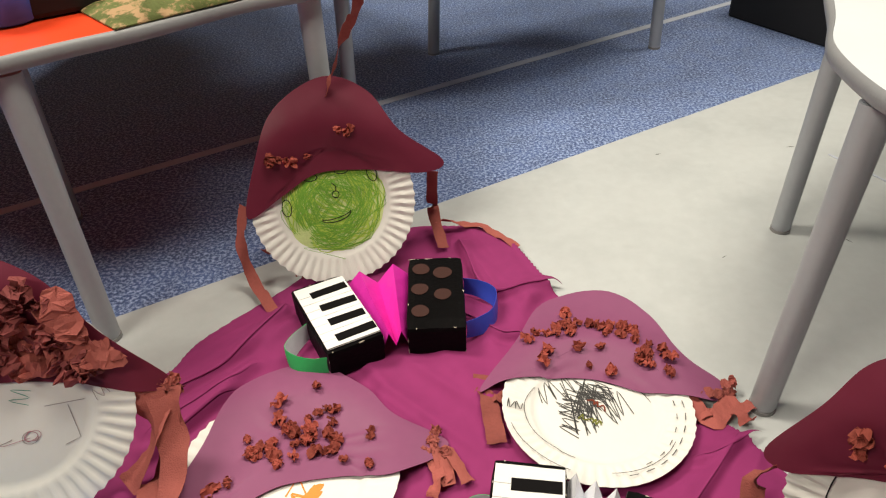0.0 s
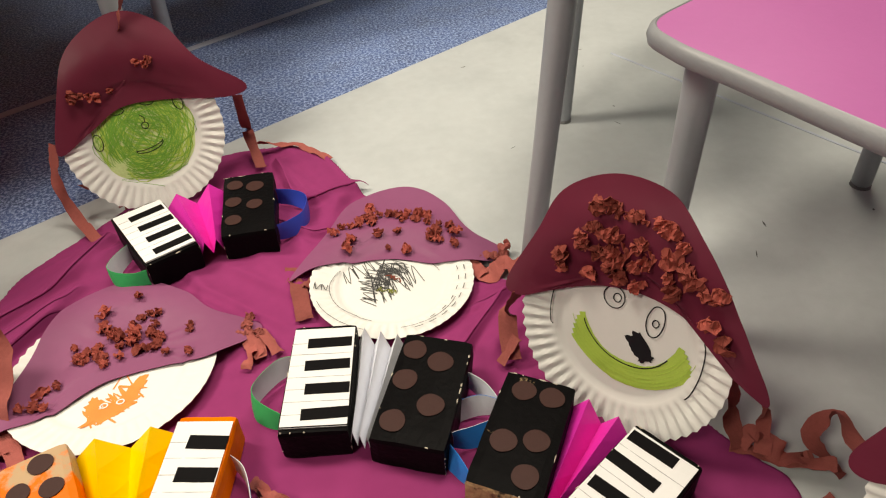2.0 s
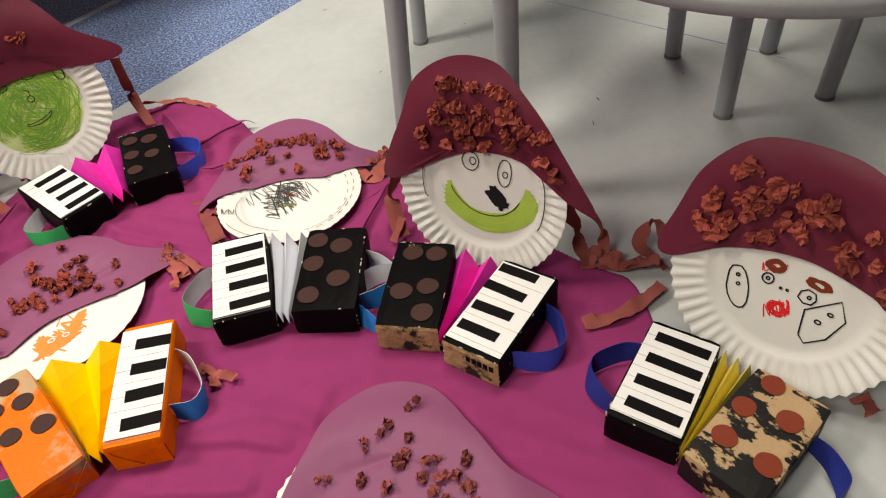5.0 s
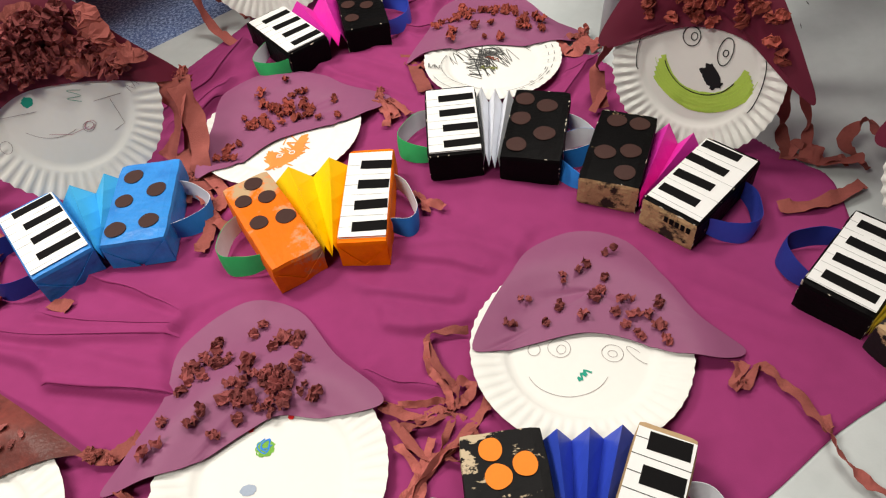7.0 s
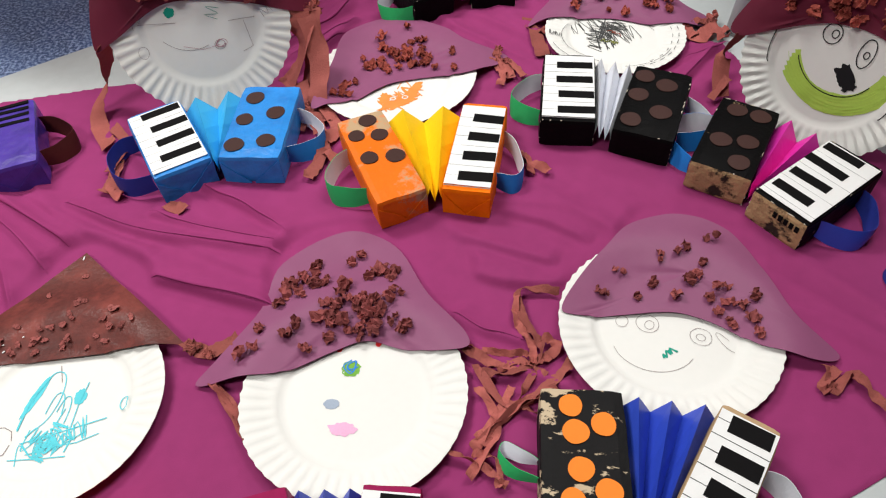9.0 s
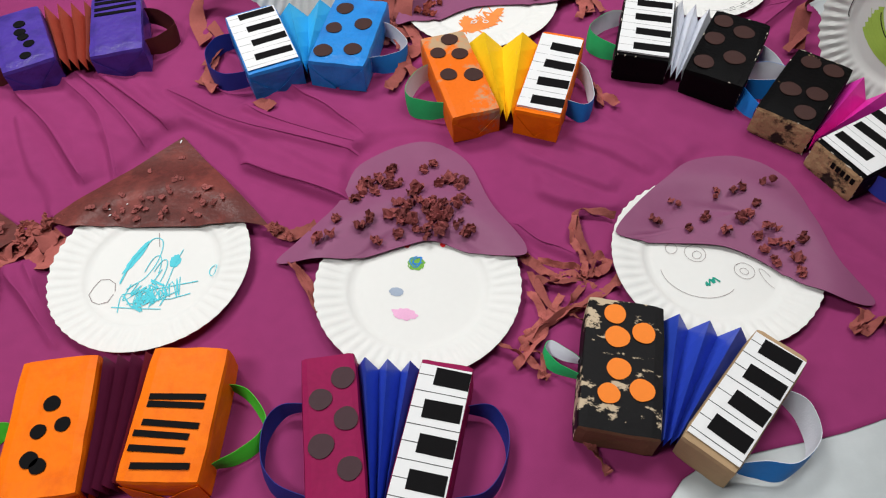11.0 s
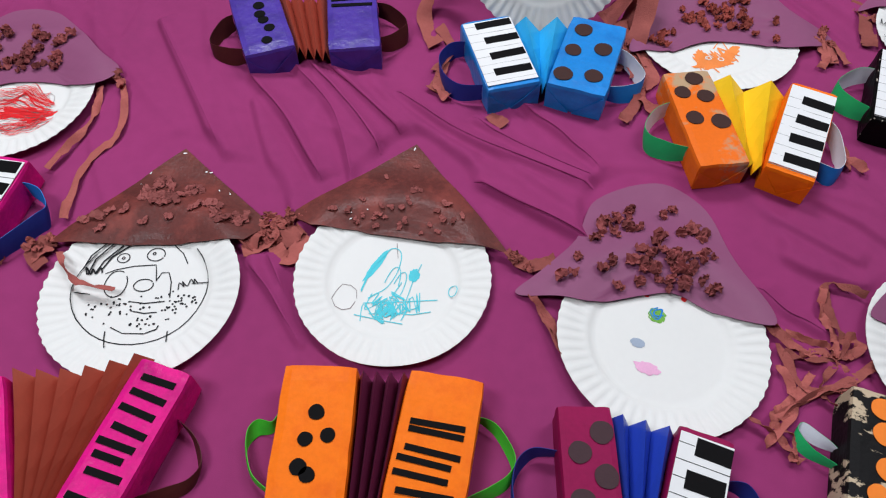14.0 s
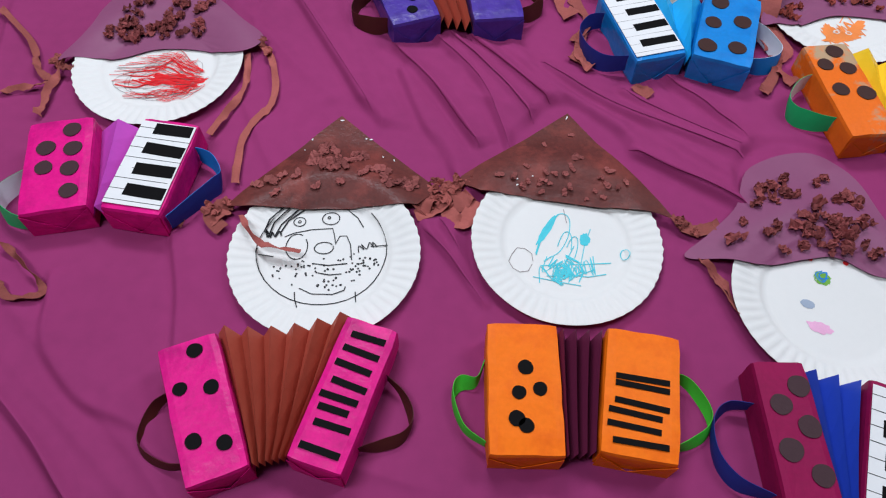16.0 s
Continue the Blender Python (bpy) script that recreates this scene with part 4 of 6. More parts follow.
STREAMERS["H"] = [
    (0.018, [(-0.448, -0.048), (-0.419, -0.088), (-0.392, -0.134)]),
    (0.022, [(-0.124, -0.019), (-0.083, -0.047), (-0.047, -0.045)]),
    (0.020, [(-0.112, -0.045), (-0.075, -0.103), (-0.013, -0.084)]),
    (0.022, [(-0.124, -0.158), (-0.079, -0.114), (-0.028, -0.095)]),
    (0.020, [(-0.111, -0.077), (-0.091, -0.132), (-0.130, -0.192)]),
    (0.017, [(-0.124, -0.014), (-0.084, -0.031), (-0.045, -0.034), (-0.034, -0.050)]),
    (0.017, [(-0.084, -0.055), (-0.053, -0.044), (-0.023, -0.067)]),
    (0.017, [(-0.068, -0.079), (-0.089, -0.114), (-0.118, -0.145)]),
    (0.017, [(-0.038, -0.060), (-0.060, -0.100), (-0.038, -0.122)]),
    (0.017, [(-0.153, -0.160), (-0.116, -0.178), (-0.087, -0.204)]),
    (0.017, [(-0.124, -0.163), (-0.095, -0.174), (-0.097, -0.206)]),
    (0.017, [(-0.450, -0.047), (-0.417, -0.081), (-0.401, -0.116)]),
]
STREAMERS["I"] = [
    (0.030, [(-0.802, -0.016), (-0.824, -0.046), (-0.853, -0.036), (-0.872, -0.068)]),
    (0.026, [(-0.789, -0.026), (-0.805, -0.073), (-0.832, -0.053)]),
    (0.022, [(-0.497, 0.016), (-0.462, -0.001), (-0.424, 0.019)]),
    (0.020, [(-0.825, -0.002), (-0.834, -0.043), (-0.866, -0.023)]),
]
STREAMERS["J"] = [
    (0.026, [(-1.153, -0.121), (-1.174, -0.148), (-1.147, -0.168)]),
    (0.020, [(-1.153, -0.132), (-1.172, -0.163)]),
    (0.012, [(-1.122, -0.147, 0.025), (-1.081, -0.183, 0.022), (-1.018, -0.184, 0.020)]),
    (0.022, [(-0.880, -0.021), (-0.834, -0.043), (-0.875, -0.074)]),
]
STREAMERS["K"] = [
    (0.020, [(-1.254, 0.234), (-1.201, 0.185), (-1.166, 0.098), (-1.184, 0.010), (-1.160, -0.084)]),
    (0.020, [(-1.247, 0.188), (-1.222, 0.104), (-1.239, -0.000)]),
    (0.022, [(-1.546, 0.095), (-1.535, 0.018), (-1.527, -0.030)]),
    (0.020, [(-1.537, 0.044), (-1.573, 0.024), (-1.615, -0.002)]),
    (0.022, [(-1.726, 0.188), (-1.625, 0.122), (-1.582, 0.067), (-1.537, 0.044)]),
    (0.020, [(-1.445, -0.266), (-1.400, -0.290), (-1.351, -0.323), (-1.390, -0.344), (-1.420, -0.323)]),
    (0.020, [(-1.246, -0.160), (-1.208, -0.172)]),
]


# plates glued a little off the hat's middle
SHIFT = {"I": (0.005, 0.003)}
# bits of crepe at the tips of the hats: place on the plate, count
KNOTS = {"I": [(-0.185, 0.075, 7), (0.185, 0.055, 4)], "J": [(0.175, 0.10, 7), (-0.16, 0.08, 4)], "K": [(0.175, 0.01, 4), (-0.165, 0.03, 4)],
         "C": [(0.20, 0.03, 4), (-0.155, -0.085, 4)], "B": [(0.185, 0.04, 3)], "F": [(0.19, -0.01, 3)]}


def craft(key, where, yaw, tilt, R, outline, hat_mat, curls, label, sharp=False, middle=(0.0, 0.10), meshes=None, size=1.0, spots=()):
    """A paper plate with a card hat, tissue curls on the hat and crepe streamers at its tips."""
    y, T = radians(yaw), radians(tilt)
    right = Vector((math.cos(y), math.sin(y), 0))
    up = Vector((-math.sin(y) * math.cos(T), math.cos(y) * math.cos(T), math.sin(T)))
    nrm = right.cross(up)
    m = Matrix(((right.x, up.x, nrm.x, where[0]), (right.y, up.y, nrm.y, where[1]), (right.z, up.z, nrm.z, where[2]), (0, 0, 0, 1)))
    t = thing("paper_plate_craft", m, label, "paper craft", "paper plate crafts on the cloth")
    seed = ord(key) - 60
    part("plate", plate_mesh(R, seed, 52, 1.0 if tilt else 0.65), PLATE, t, "white fluted paper plate", m=pose(*SHIFT.get(key, (0, 0)), 0), smooth=True)
    part("hat", hat_mesh(outline, R, seed, sharp, middle), hat_mat, t, "hat shape cut from card", smooth=True)
    rng = random.Random(seed * 7)
    pool = meshes or CURLS
    for cx, cy, rx, ry, n in curls:
        for i in range(n):
            a, r = rng.uniform(0, 6.283), math.sqrt(rng.random())
            x, yy = cx + rx * r * math.cos(a), cy + ry * r * math.sin(a)
            s = rng.uniform(0.65, 1.15) * size
            part(pool[0].name.split(".")[0], rng.choice(pool), None, t, m=pose(x, yy, hat_z(x, yy, R, seed) + 0.0005, rng.uniform(-12, 12), rng.uniform(-12, 12), rng.uniform(0, 360)) @ Matrix.Scale(s, 4))
    for x, yy in spots:
        s = rng.uniform(0.75, 1.15) * size
        part(pool[0].name.split(".")[0], rng.choice(pool), None, t, m=pose(x, yy, hat_z(x, yy, R, seed) + 0.0005, rng.uniform(-12, 12), rng.uniform(-12, 12), rng.uniform(0, 360)) @ Matrix.Scale(s, 4))
    for x, yy, n in KNOTS.get(key, ()):
        for i in range(n):
            px, py = x + rng.gauss(0, 0.014), yy + rng.gauss(0, 0.012)
            part("crepe_knot", rng.choice(CRUMPLES_RED), None, t, m=pose(px, py, 0.006 + rng.uniform(0, 0.008), rng.uniform(-20, 20), rng.uniform(-20, 20), rng.uniform(0, 360)) @ Matrix.Scale(rng.uniform(0.4, 0.8), 4))
    inv = m.inverted()
    for i, (w, pts) in enumerate(STREAMERS.get(key, ())):
        pts = [q if len(q) == 3 else (*q, 0.008) for q in pts]
        bm = ribbon_mesh(pts, w * (0.72 if key in "GHK" else 1.05), seed * 10 + i + 1)
        bmesh.ops.transform(bm, matrix=inv, verts=bm.verts)
        part("streamer", bm, CREPE, t, "terracotta crepe paper streamer", smooth=True)
    return t


def flecks(t, seed, spots, R, hat):
    """Tiny white flecks on a hat, standing in for its glossy highlights."""
    rng = random.Random(seed)
    for cx, cy, rx, ry, n in spots:
        for i in range(n):
            x, y = cx + rng.uniform(-rx, rx), cy + rng.uniform(-ry, ry)
            bm = bmesh.new()
            disc(bm, 0, 0, 0, rng.uniform(0.0009, 0.0018), 0.0006, 6, 0.45, rng)
            part("paper_fleck", bm, WHITECARD, t, m=pose(x, y, hat_z(x, y, R, hat) + 0.0008, rng.uniform(-15, 15), rng.uniform(-15, 15), rng.uniform(0, 360)) @ Matrix.Diagonal((rng.uniform(1, 2), 0.8, 1, 1)))


# leaning against a table leg, green scribbled middle
R = 0.142
c = craft("A", (-0.186, 1.054, 0.133), 10, 68, R, [(-0.149, -0.006), (-0.123, 0.085), (-0.08, 0.17), (0.008, 0.216), (0.081, 0.186), (0.128, 0.114), (0.201, 0.052), (0.166, 0.035), (0.057, 0.052), (-0.024, 0.054), (-0.087, 0.022)],
          PLUMSHADED, [(-0.065, 0.085, 0.035, 0.012, 6), (0.03, 0.14, 0.03, 0.02, 2)], "paper plate with green scribble, shaded plum hat, leaning on a leg")
drawing(c, R, MPALE, [], blobs=[(0.0, 0.0, 0.090, 0.090, 0, 5, 0.0004, 0.05)], name="colour_patch")
drawing(c, R, MLIME, [scribble(0.0, 0.0, 0.093, 0.092, 90, 13), zigzag(0.0, 0.0, 0.14, 0.13, 40, 50, 34)], 0.0022, lift=0.0006)
drawing(c, R, MGREEN, [scribble(0.0, 0.0, 0.094, 0.092, 170, 3), zigzag(0.0, 0.02, 0.13, 0.10, 46, 20, 31), zigzag(0.0, -0.02, 0.13, 0.10, 46, 75, 32), zigzag(-0.01, 0.0, 0.12, 0.12, 40, -40, 33)], 0.0009, lift=0.0008)
drawing(c, R, INK, [ring(-0.035, 0.048, 0.012, 0.006), ring(0.02, 0.055, 0.012, 0.006), ring(0.072, 0.045, 0.008, 0.016, tilt=10), ring(-0.082, 0.0, 0.008, 0.015), ring(0.005, 0.014, 0.006, 0.006),
                    [(0.0, 0.035, 0), (0.007, 0.028, 0), (0.006, 0.02, 0)], ring(0.002, -0.024, 0.026, 0.010, 180, 360, 12), ring(0.002, -0.022, 0.026, 0.006, 180, 360, 12), ring(-0.030, 0.052, 0.020, 0.010, 20, 160), ring(0.040, 0.060, 0.018, 0.008, 20, 160)], 0.0015, lift=0.0011)

# black scribbles
R = 0.133
c = craft("B", (0.211, 0.663, 0.005), -7, 0, R, [(-0.166, 0.018), (-0.12, 0.115), (-0.072, 0.232), (0.031, 0.27), (0.098, 0.221), (0.139, 0.12), (0.186, 0.068), (0.166, 0.024), (0.082, 0.035), (-0.002, 0.061), (-0.088, 0.051), (-0.134, 0.032)],
          PLUM, [(-0.05, 0.15, 0.045, 0.025, 8), (0.03, 0.155, 0.045, 0.02, 8), (0.085, 0.10, 0.03, 0.025, 5)], "paper plate with black scribbles and plum hat", middle=(0.0, 0.13), size=1.0,
          spots=[(-0.034, 0.197), (-0.074, 0.135), (-0.065, 0.098), (-0.096, 0.116), (-0.048, 0.153), (-0.021, 0.113), (-0.025, 0.157), (0.007, 0.16), (0.025, 0.158), (0.052, 0.162), (0.07, 0.167), (0.014, 0.116), (0.021, 0.073), (0.064, 0.13), (0.084, 0.106), (0.105, 0.096), (0.107, 0.067), (0.065, 0.088), (-0.078, 0.086), (-0.004, 0.083)])
drawing(c, R, CHARCOAL, [zigzag(-0.055, 0.035, 0.05, 0.05, 14, 25, 4), zigzag(-0.02, 0.02, 0.06, 0.06, 18, 60, 5), zigzag(0.005, 0.04, 0.05, 0.05, 16, 70, 15), zigzag(0.03, 0.02, 0.03, 0.08, 7, 15, 16), zigzag(-0.035, -0.01, 0.07, 0.04, 16, 75, 17), zigzag(0.0, 0.0, 0.05, 0.07, 9, 30, 18), zigzag(-0.115, -0.005, 0.02, 0.02, 8, 0, 9), zigzag(-0.02, 0.0, 0.035, 0.09, 12, 10, 27), zigzag(0.0, 0.03, 0.05, 0.06, 14, 40, 28), zigzag(-0.015, 0.02, 0.03, 0.10, 10, -12, 29)], 0.0013)
drawing(c, R, CHARCOAL, [ring(0, 0, 0.121, 0.119, a, a + 6, n=4) for a in range(-75, 50, 11)] + [ring(0, 0, 0.110, 0.108, a, a + 5, n=4) for a in range(-60, 20, 13)], 0.0012, lift=0.0012)
drawing(c, R, CHARCOAL, [ring(0, -0.005, 0.10, 0.085, 150, 250), ring(0.0, 0.0, 0.085, 0.07, 20, 70), ring(0, 0, 0.125, 0.12, 200, 250), ring(0, 0, 0.115, 0.112, 275, 330)], 0.0009, lift=0.0012)
drawing(c, R, DOTRUST, [zigzag(0.004, 0.014, 0.03, 0.012, 7, -35, 7)], 0.002, lift=0.0015)
drawing(c, R, MOLIVE, [zigzag(-0.006, -0.016, 0.034, 0.012, 9, -20, 8)], 0.002, lift=0.0015)

# orange patch
R = 0.147
c = craft("C", (-0.21, 0.574, 0.005), 0, 0, R, [(-0.152, -0.081), (-0.12, 0.044), (-0.092, 0.157), (0.0, 0.203), (0.088, 0.144), (0.137, 0.083), (0.211, 0.042), (0.147, -0.012), (0.074, -0.005), (-0.01, -0.018), (-0.073, -0.06), (-0.118, -0.083)],
          PLUM, [(0.02, 0.07, 0.05, 0.035, 10), (-0.04, 0.04, 0.03, 0.02, 5), (-0.10, -0.045, 0.03, 0.03, 5)], "paper plate with an orange patch and plum hat", middle=(0.0, 0.05), size=1.0,
          spots=[(0.027, 0.14), (0.025, 0.1), (0.043, 0.101), (-0.022, 0.112), (-0.026, 0.085), (-0.007, 0.059), (0.021, 0.068), (0.055, 0.059), (0.073, 0.023), (0.05, 0.034), (0.1, 0.053), (0.11, 0.008), (-0.061, 0.056), (-0.06, 0.036), (-0.029, 0.038), (0.008, 0.029), (-0.075, -0.013), (-0.017, 0.01), (0.029, 0.029), (0.063, 0.052)])
drawing(c, R, MORANGE, [zigzag(-0.005, -0.06, 0.06, 0.05, 22, 35, 11), zigzag(0.01, -0.055, 0.06, 0.05, 16, 60, 12), [(0.0, -0.03, 0), (0.012, 0.0, 0), (0.03, -0.035, 0), (0.045, -0.055, 0)]], 0.0024, blobs=[(0.006, -0.066, 0.040, 0.013, 30, 4, 0.0004, 0.6), (0.032, -0.034, 0.010, 0.024, -30, 5, 0.0005, 0.5), (-0.022, -0.055, 0.010, 0.016, 20, 6, 0.0005, 0.5)])
drawing(c, R, PLATE, [ring(-0.008, -0.058, 0.005, 0.004), ring(0.014, -0.056, 0.005, 0.004)], 0.002, lift=0.0012)

# lime beard, leaning
R = 0.140
c = craft("D", (0.467, 0.366, 0.131), -53, 78, R, [(-0.171, 0.0), (-0.139, 0.088), (-0.116, 0.157), (-0.058, 0.199), (0.01, 0.202), (0.068, 0.16), (0.116, 0.11), (0.174, 0.029), (0.177, 0.008), (0.129, 0.043), (0.079, 0.059), (0.027, 0.068), (-0.032, 0.058), (-0.098, 0.021), (-0.147, -0.009)],
          PLUMSHADED, [(-0.03, 0.12, 0.05, 0.035, 6)], "paper plate with lime green beard and shaded plum hat, leaning upright", size=1.15,
          spots=[(-0.05, 0.169), (-0.015, 0.169), (-0.073, 0.122), (-0.058, 0.155), (-0.029, 0.141), (-0.008, 0.132), (-0.039, 0.11), (0.016, 0.171), (0.025, 0.161), (0.037, 0.145), (0.046, 0.157), (-0.089, 0.066), (-0.096, 0.08), (-0.057, 0.069), (-0.034, 0.089), (-0.017, 0.081), (0.005, 0.084), (-0.006, 0.098), (0.04, 0.109), (0.048, 0.094), (0.058, 0.14), (0.058, 0.118), (0.084, 0.117), (0.098, 0.113), (0.126, 0.064), (0.1, 0.076), (-0.004, 0.17), (-0.061, 0.135)])
drawing(c, R, MLIME, [ring(0.006, 0.03, q, q, 203 + 4 * i, 352 - 3 * i, 0, 34, 0.04, i) for i, q in enumerate((0.070, 0.075, 0.080, 0.085, 0.090, 0.0945))], 0.0085, name="colour_patch", lift=0.0005)
drawing(c, R, MLEAF, [ring(0.006, 0.03, q, q, a0, a0 + 45, 0, 12, 0.05, i) for i, (q, a0) in enumerate([(0.068 + 0.005 * k, 205 + 27 * j + 9 * (k % 3)) for k in range(6) for j in range(4)])], 0.0008, lift=0.0009)
drawing(c, R, INK, [ring(0.005, 0.022, 0.064, 0.062, 205, 335), ring(-0.088, 0.01, 0.012, 0.045, 110, 250), ring(0.093, 0.005, 0.012, 0.045, -70, 70), ring(-0.022, 0.045, 0.014, 0.015), ring(-0.018, 0.046, 0.005, 0.006), ring(0.035, 0.038, 0.011, 0.022), ring(0.036, 0.036, 0.004, 0.005)], 0.0016, lift=0.0011)
drawing(c, R, INK, [zigzag(0.026, -0.006, 0.03, 0.024, 16, -45, 3)], 0.003, blobs=[(0.026, -0.006, 0.022, 0.013, -45, 9, 0.0010, 0.4)], lift=0.0011, name="ink_patch")

# red middle, leaning
R = 0.148
c = craft("E", (0.711, 0.0, 0.138), -68, 72, R, [(-0.171, -0.019), (-0.159, 0.039), (-0.142, 0.106), (-0.093, 0.161), (-0.017, 0.177), (0.049, 0.166), (0.117, 0.117), (0.175, 0.029), (0.18, -0.01), (0.136, 0.01), (0.083, 0.029), (0.0, 0.038), (-0.077, 0.016), (-0.146, -0.027)],
          PLUMSHADED, [(-0.05, 0.09, 0.05, 0.03, 5)], "paper plate with red scribble and shaded plum hat, leaning upright", size=1.25,
          spots=[(-0.102, 0.112), (-0.088, 0.132), (-0.114, 0.084), (-0.128, 0.036), (-0.1, 0.024), (-0.088, 0.054), (-0.064, 0.088), (-0.026, 0.081), (-0.01, 0.11), (0.019, 0.101), (-0.044, 0.057), (-0.006, 0.067), (0.035, 0.078), (-0.058, 0.035), (-0.091, 0.085), (-0.05, 0.109), (-0.122, 0.064), (0.009, 0.126), (0.06, 0.10), (0.075, 0.07), (0.10, 0.05), (0.05, 0.055), (-0.03, 0.12)])
drawing(c, R, INK, [ring(-0.055, -0.035, 0.0145, 0.030, tilt=21, n=16, wob=0.18), ring(-0.025, -0.006, 0.007, 0.007), ring(-0.025, -0.006, 0.002, 0.002), ring(0.025, -0.007, 0.011, 0.010, n=7, wob=0.2), ring(0.027, -0.007, 0.002, 0.002),
                    [(0.033, -0.059, 0), (0.028, -0.024, 0), (0.061, 0.006, 0), (0.074, -0.017, 0), (0.063, -0.049, 0), (0.043, -0.067, 0), (0.033, -0.059, 0)], ring(-0.060, -0.019, 0.002, 0.002), ring(-0.056, -0.031, 0.002, 0.002), ring(0.056, -0.016, 0.003, 0.002), ring(0.047, -0.032, 0.0035, 0.0025), ring(-0.007, -0.011, 0.0012, 0.0012), ring(0.001, -0.010, 0.0012, 0.0012)], 0.0021, lift=0.001)
drawing(c, R, MRED, [scribble(-0.001, -0.040, 0.014, 0.011, 46, 8), zigzag(0.0, -0.040, 0.034, 0.026, 14, 30, 18), zigzag(-0.022, 0.010, 0.030, 0.014, 10, 20, 9)], 0.0016)
drawing(c, R, DOTRUST, [scribble(-0.022, 0.014, 0.014, 0.009, 34, 21), scribble(0.032, 0.014, 0.017, 0.007, 34, 22)], 0.0026, lift=0.0012)

# pencil lines, leaning, big crumpled tissue on the hat
R = 0.150
c = craft("F", (-0.536, 0.584, 0.141), 18, 66, R, [(-0.176, 0.0), (-0.148, 0.089), (-0.099, 0.168), (0.0, 0.202), (0.079, 0.158), (0.128, 0.079), (0.197, -0.012), (0.158, -0.012), (0.089, 0.015), (0.02, 0.035), (-0.055, 0.042), (-0.143, 0.005)],
          PLUMSHADED, [(-0.04, 0.11, 0.09, 0.05, 40), (0.04, 0.10, 0.06, 0.05, 20), (0.10, 0.05, 0.03, 0.03, 5)], "paper plate with faint pencil lines and crumpled brown tissue hat", meshes=CRUMPLES)
rf = random.Random(3)
for fx, fy in ((0.09, 0.07), (0.13, 0.05), (0.05, 0.085), (0.10, 0.11), (0.02, 0.15), (0.06, 0.055)):
    part("crepe_flap", rf.choice(FLAPS), None, c, m=pose(fx, fy, hat_z(fx, fy, R, 10) + 0.002, rf.uniform(-15, 15), rf.uniform(-15, 15), rf.uniform(0, 360)) @ Matrix.Scale(rf.uniform(0.7, 1.0), 4))
drawing(c, R, PENCIL, [ring(-0.105, -0.025, 0.008, 0.010), [(-0.10, 0.02, 0), (-0.04, 0.01, 0)], ring(-0.02, 0.02, 0.06, 0.06, 215, 290), [(0.07, -0.01, 0), (0.074, -0.055, 0), (0.055, -0.06, 0)], [(0.045, -0.005, 0), (0.09, -0.008, 0)], ring(0.02, -0.04, 0.009, 0.008), zigzag(0.11, 0.0, 0.02, 0.02, 5, 20, 2), zigzag(-0.1, 0.025, 0.02, 0.02, 4, 20, 3)], 0.0007)
drawing(c, R, MROSE, [scribble(0.022, -0.038, 0.012, 0.008, 14, 6), [(-0.04, -0.03, 0), (-0.01, -0.042, 0), (0.02, -0.04, 0)]], 0.0007, lift=0.0010)
drawing(c, R, MTEAL, [zigzag(0.02, 0.015, 0.02, 0.03, 5, 60, 2)], 0.0008, blobs=[(-0.045, 0.028, 0.009, 0.008, 20, 3, 0.0006, 0.3)])

# thin pencil smile, green mark
R = 0.143
c = craft("G", (0.145, -0.007, 0.005), -32, 0, R, [(-0.132, -0.045), (-0.132, 0.013), (-0.119, 0.083), (-0.103, 0.151), (-0.049, 0.204), (0.026, 0.206), (0.087, 0.145), (0.139, 0.088), (0.201, 0.059), (0.174, 0.032), (0.12, 0.023), (0.061, 0.034), (0.003, 0.028), (-0.057, -0.006), (-0.102, -0.035)],
          PLUM, [(0.06, 0.06, 0.03, 0.02, 3)], "paper plate with thin pencil drawing and plum hat", meshes=CURLS_DARK, size=0.85,
          spots=[(0.006, 0.163), (-0.029, 0.123), (-0.046, 0.1), (0.01, 0.12), (0.003, 0.086), (-0.091, 0.051), (-0.044, 0.06), (-0.012, 0.055), (0.048, 0.089), (0.082, 0.094), (0.032, 0.072), (0.009, 0.097), (-0.052, 0.028), (-0.094, 0.011), (0.05, 0.052), (0.072, 0.043), (0.09, 0.055), (0.102, 0.038)])
drawing(c, R, PENCIL, [ring(-0.01, -0.02, 0.055, 0.05, 190, 320, 30), ring(-0.026, -0.002, 0.015, 0.014), ring(-0.023, -0.003, 0.006, 0.007), ring(0.042, 0.010, 0.014, 0.013), ring(0.042, 0.009, 0.006, 0.005), ring(-0.057, -0.014, 0.008, 0.009), ring(0.073, 0.016, 0.005, 0.018, 0, 250, 60), ring(0.02, 0.028, 0.02, 0.01, 30, 120)], 0.0006)
drawing(c, R, MTEAL, [zigzag(0.013, -0.033, 0.018, 0.010, 9, 60, 4)], 0.0026)

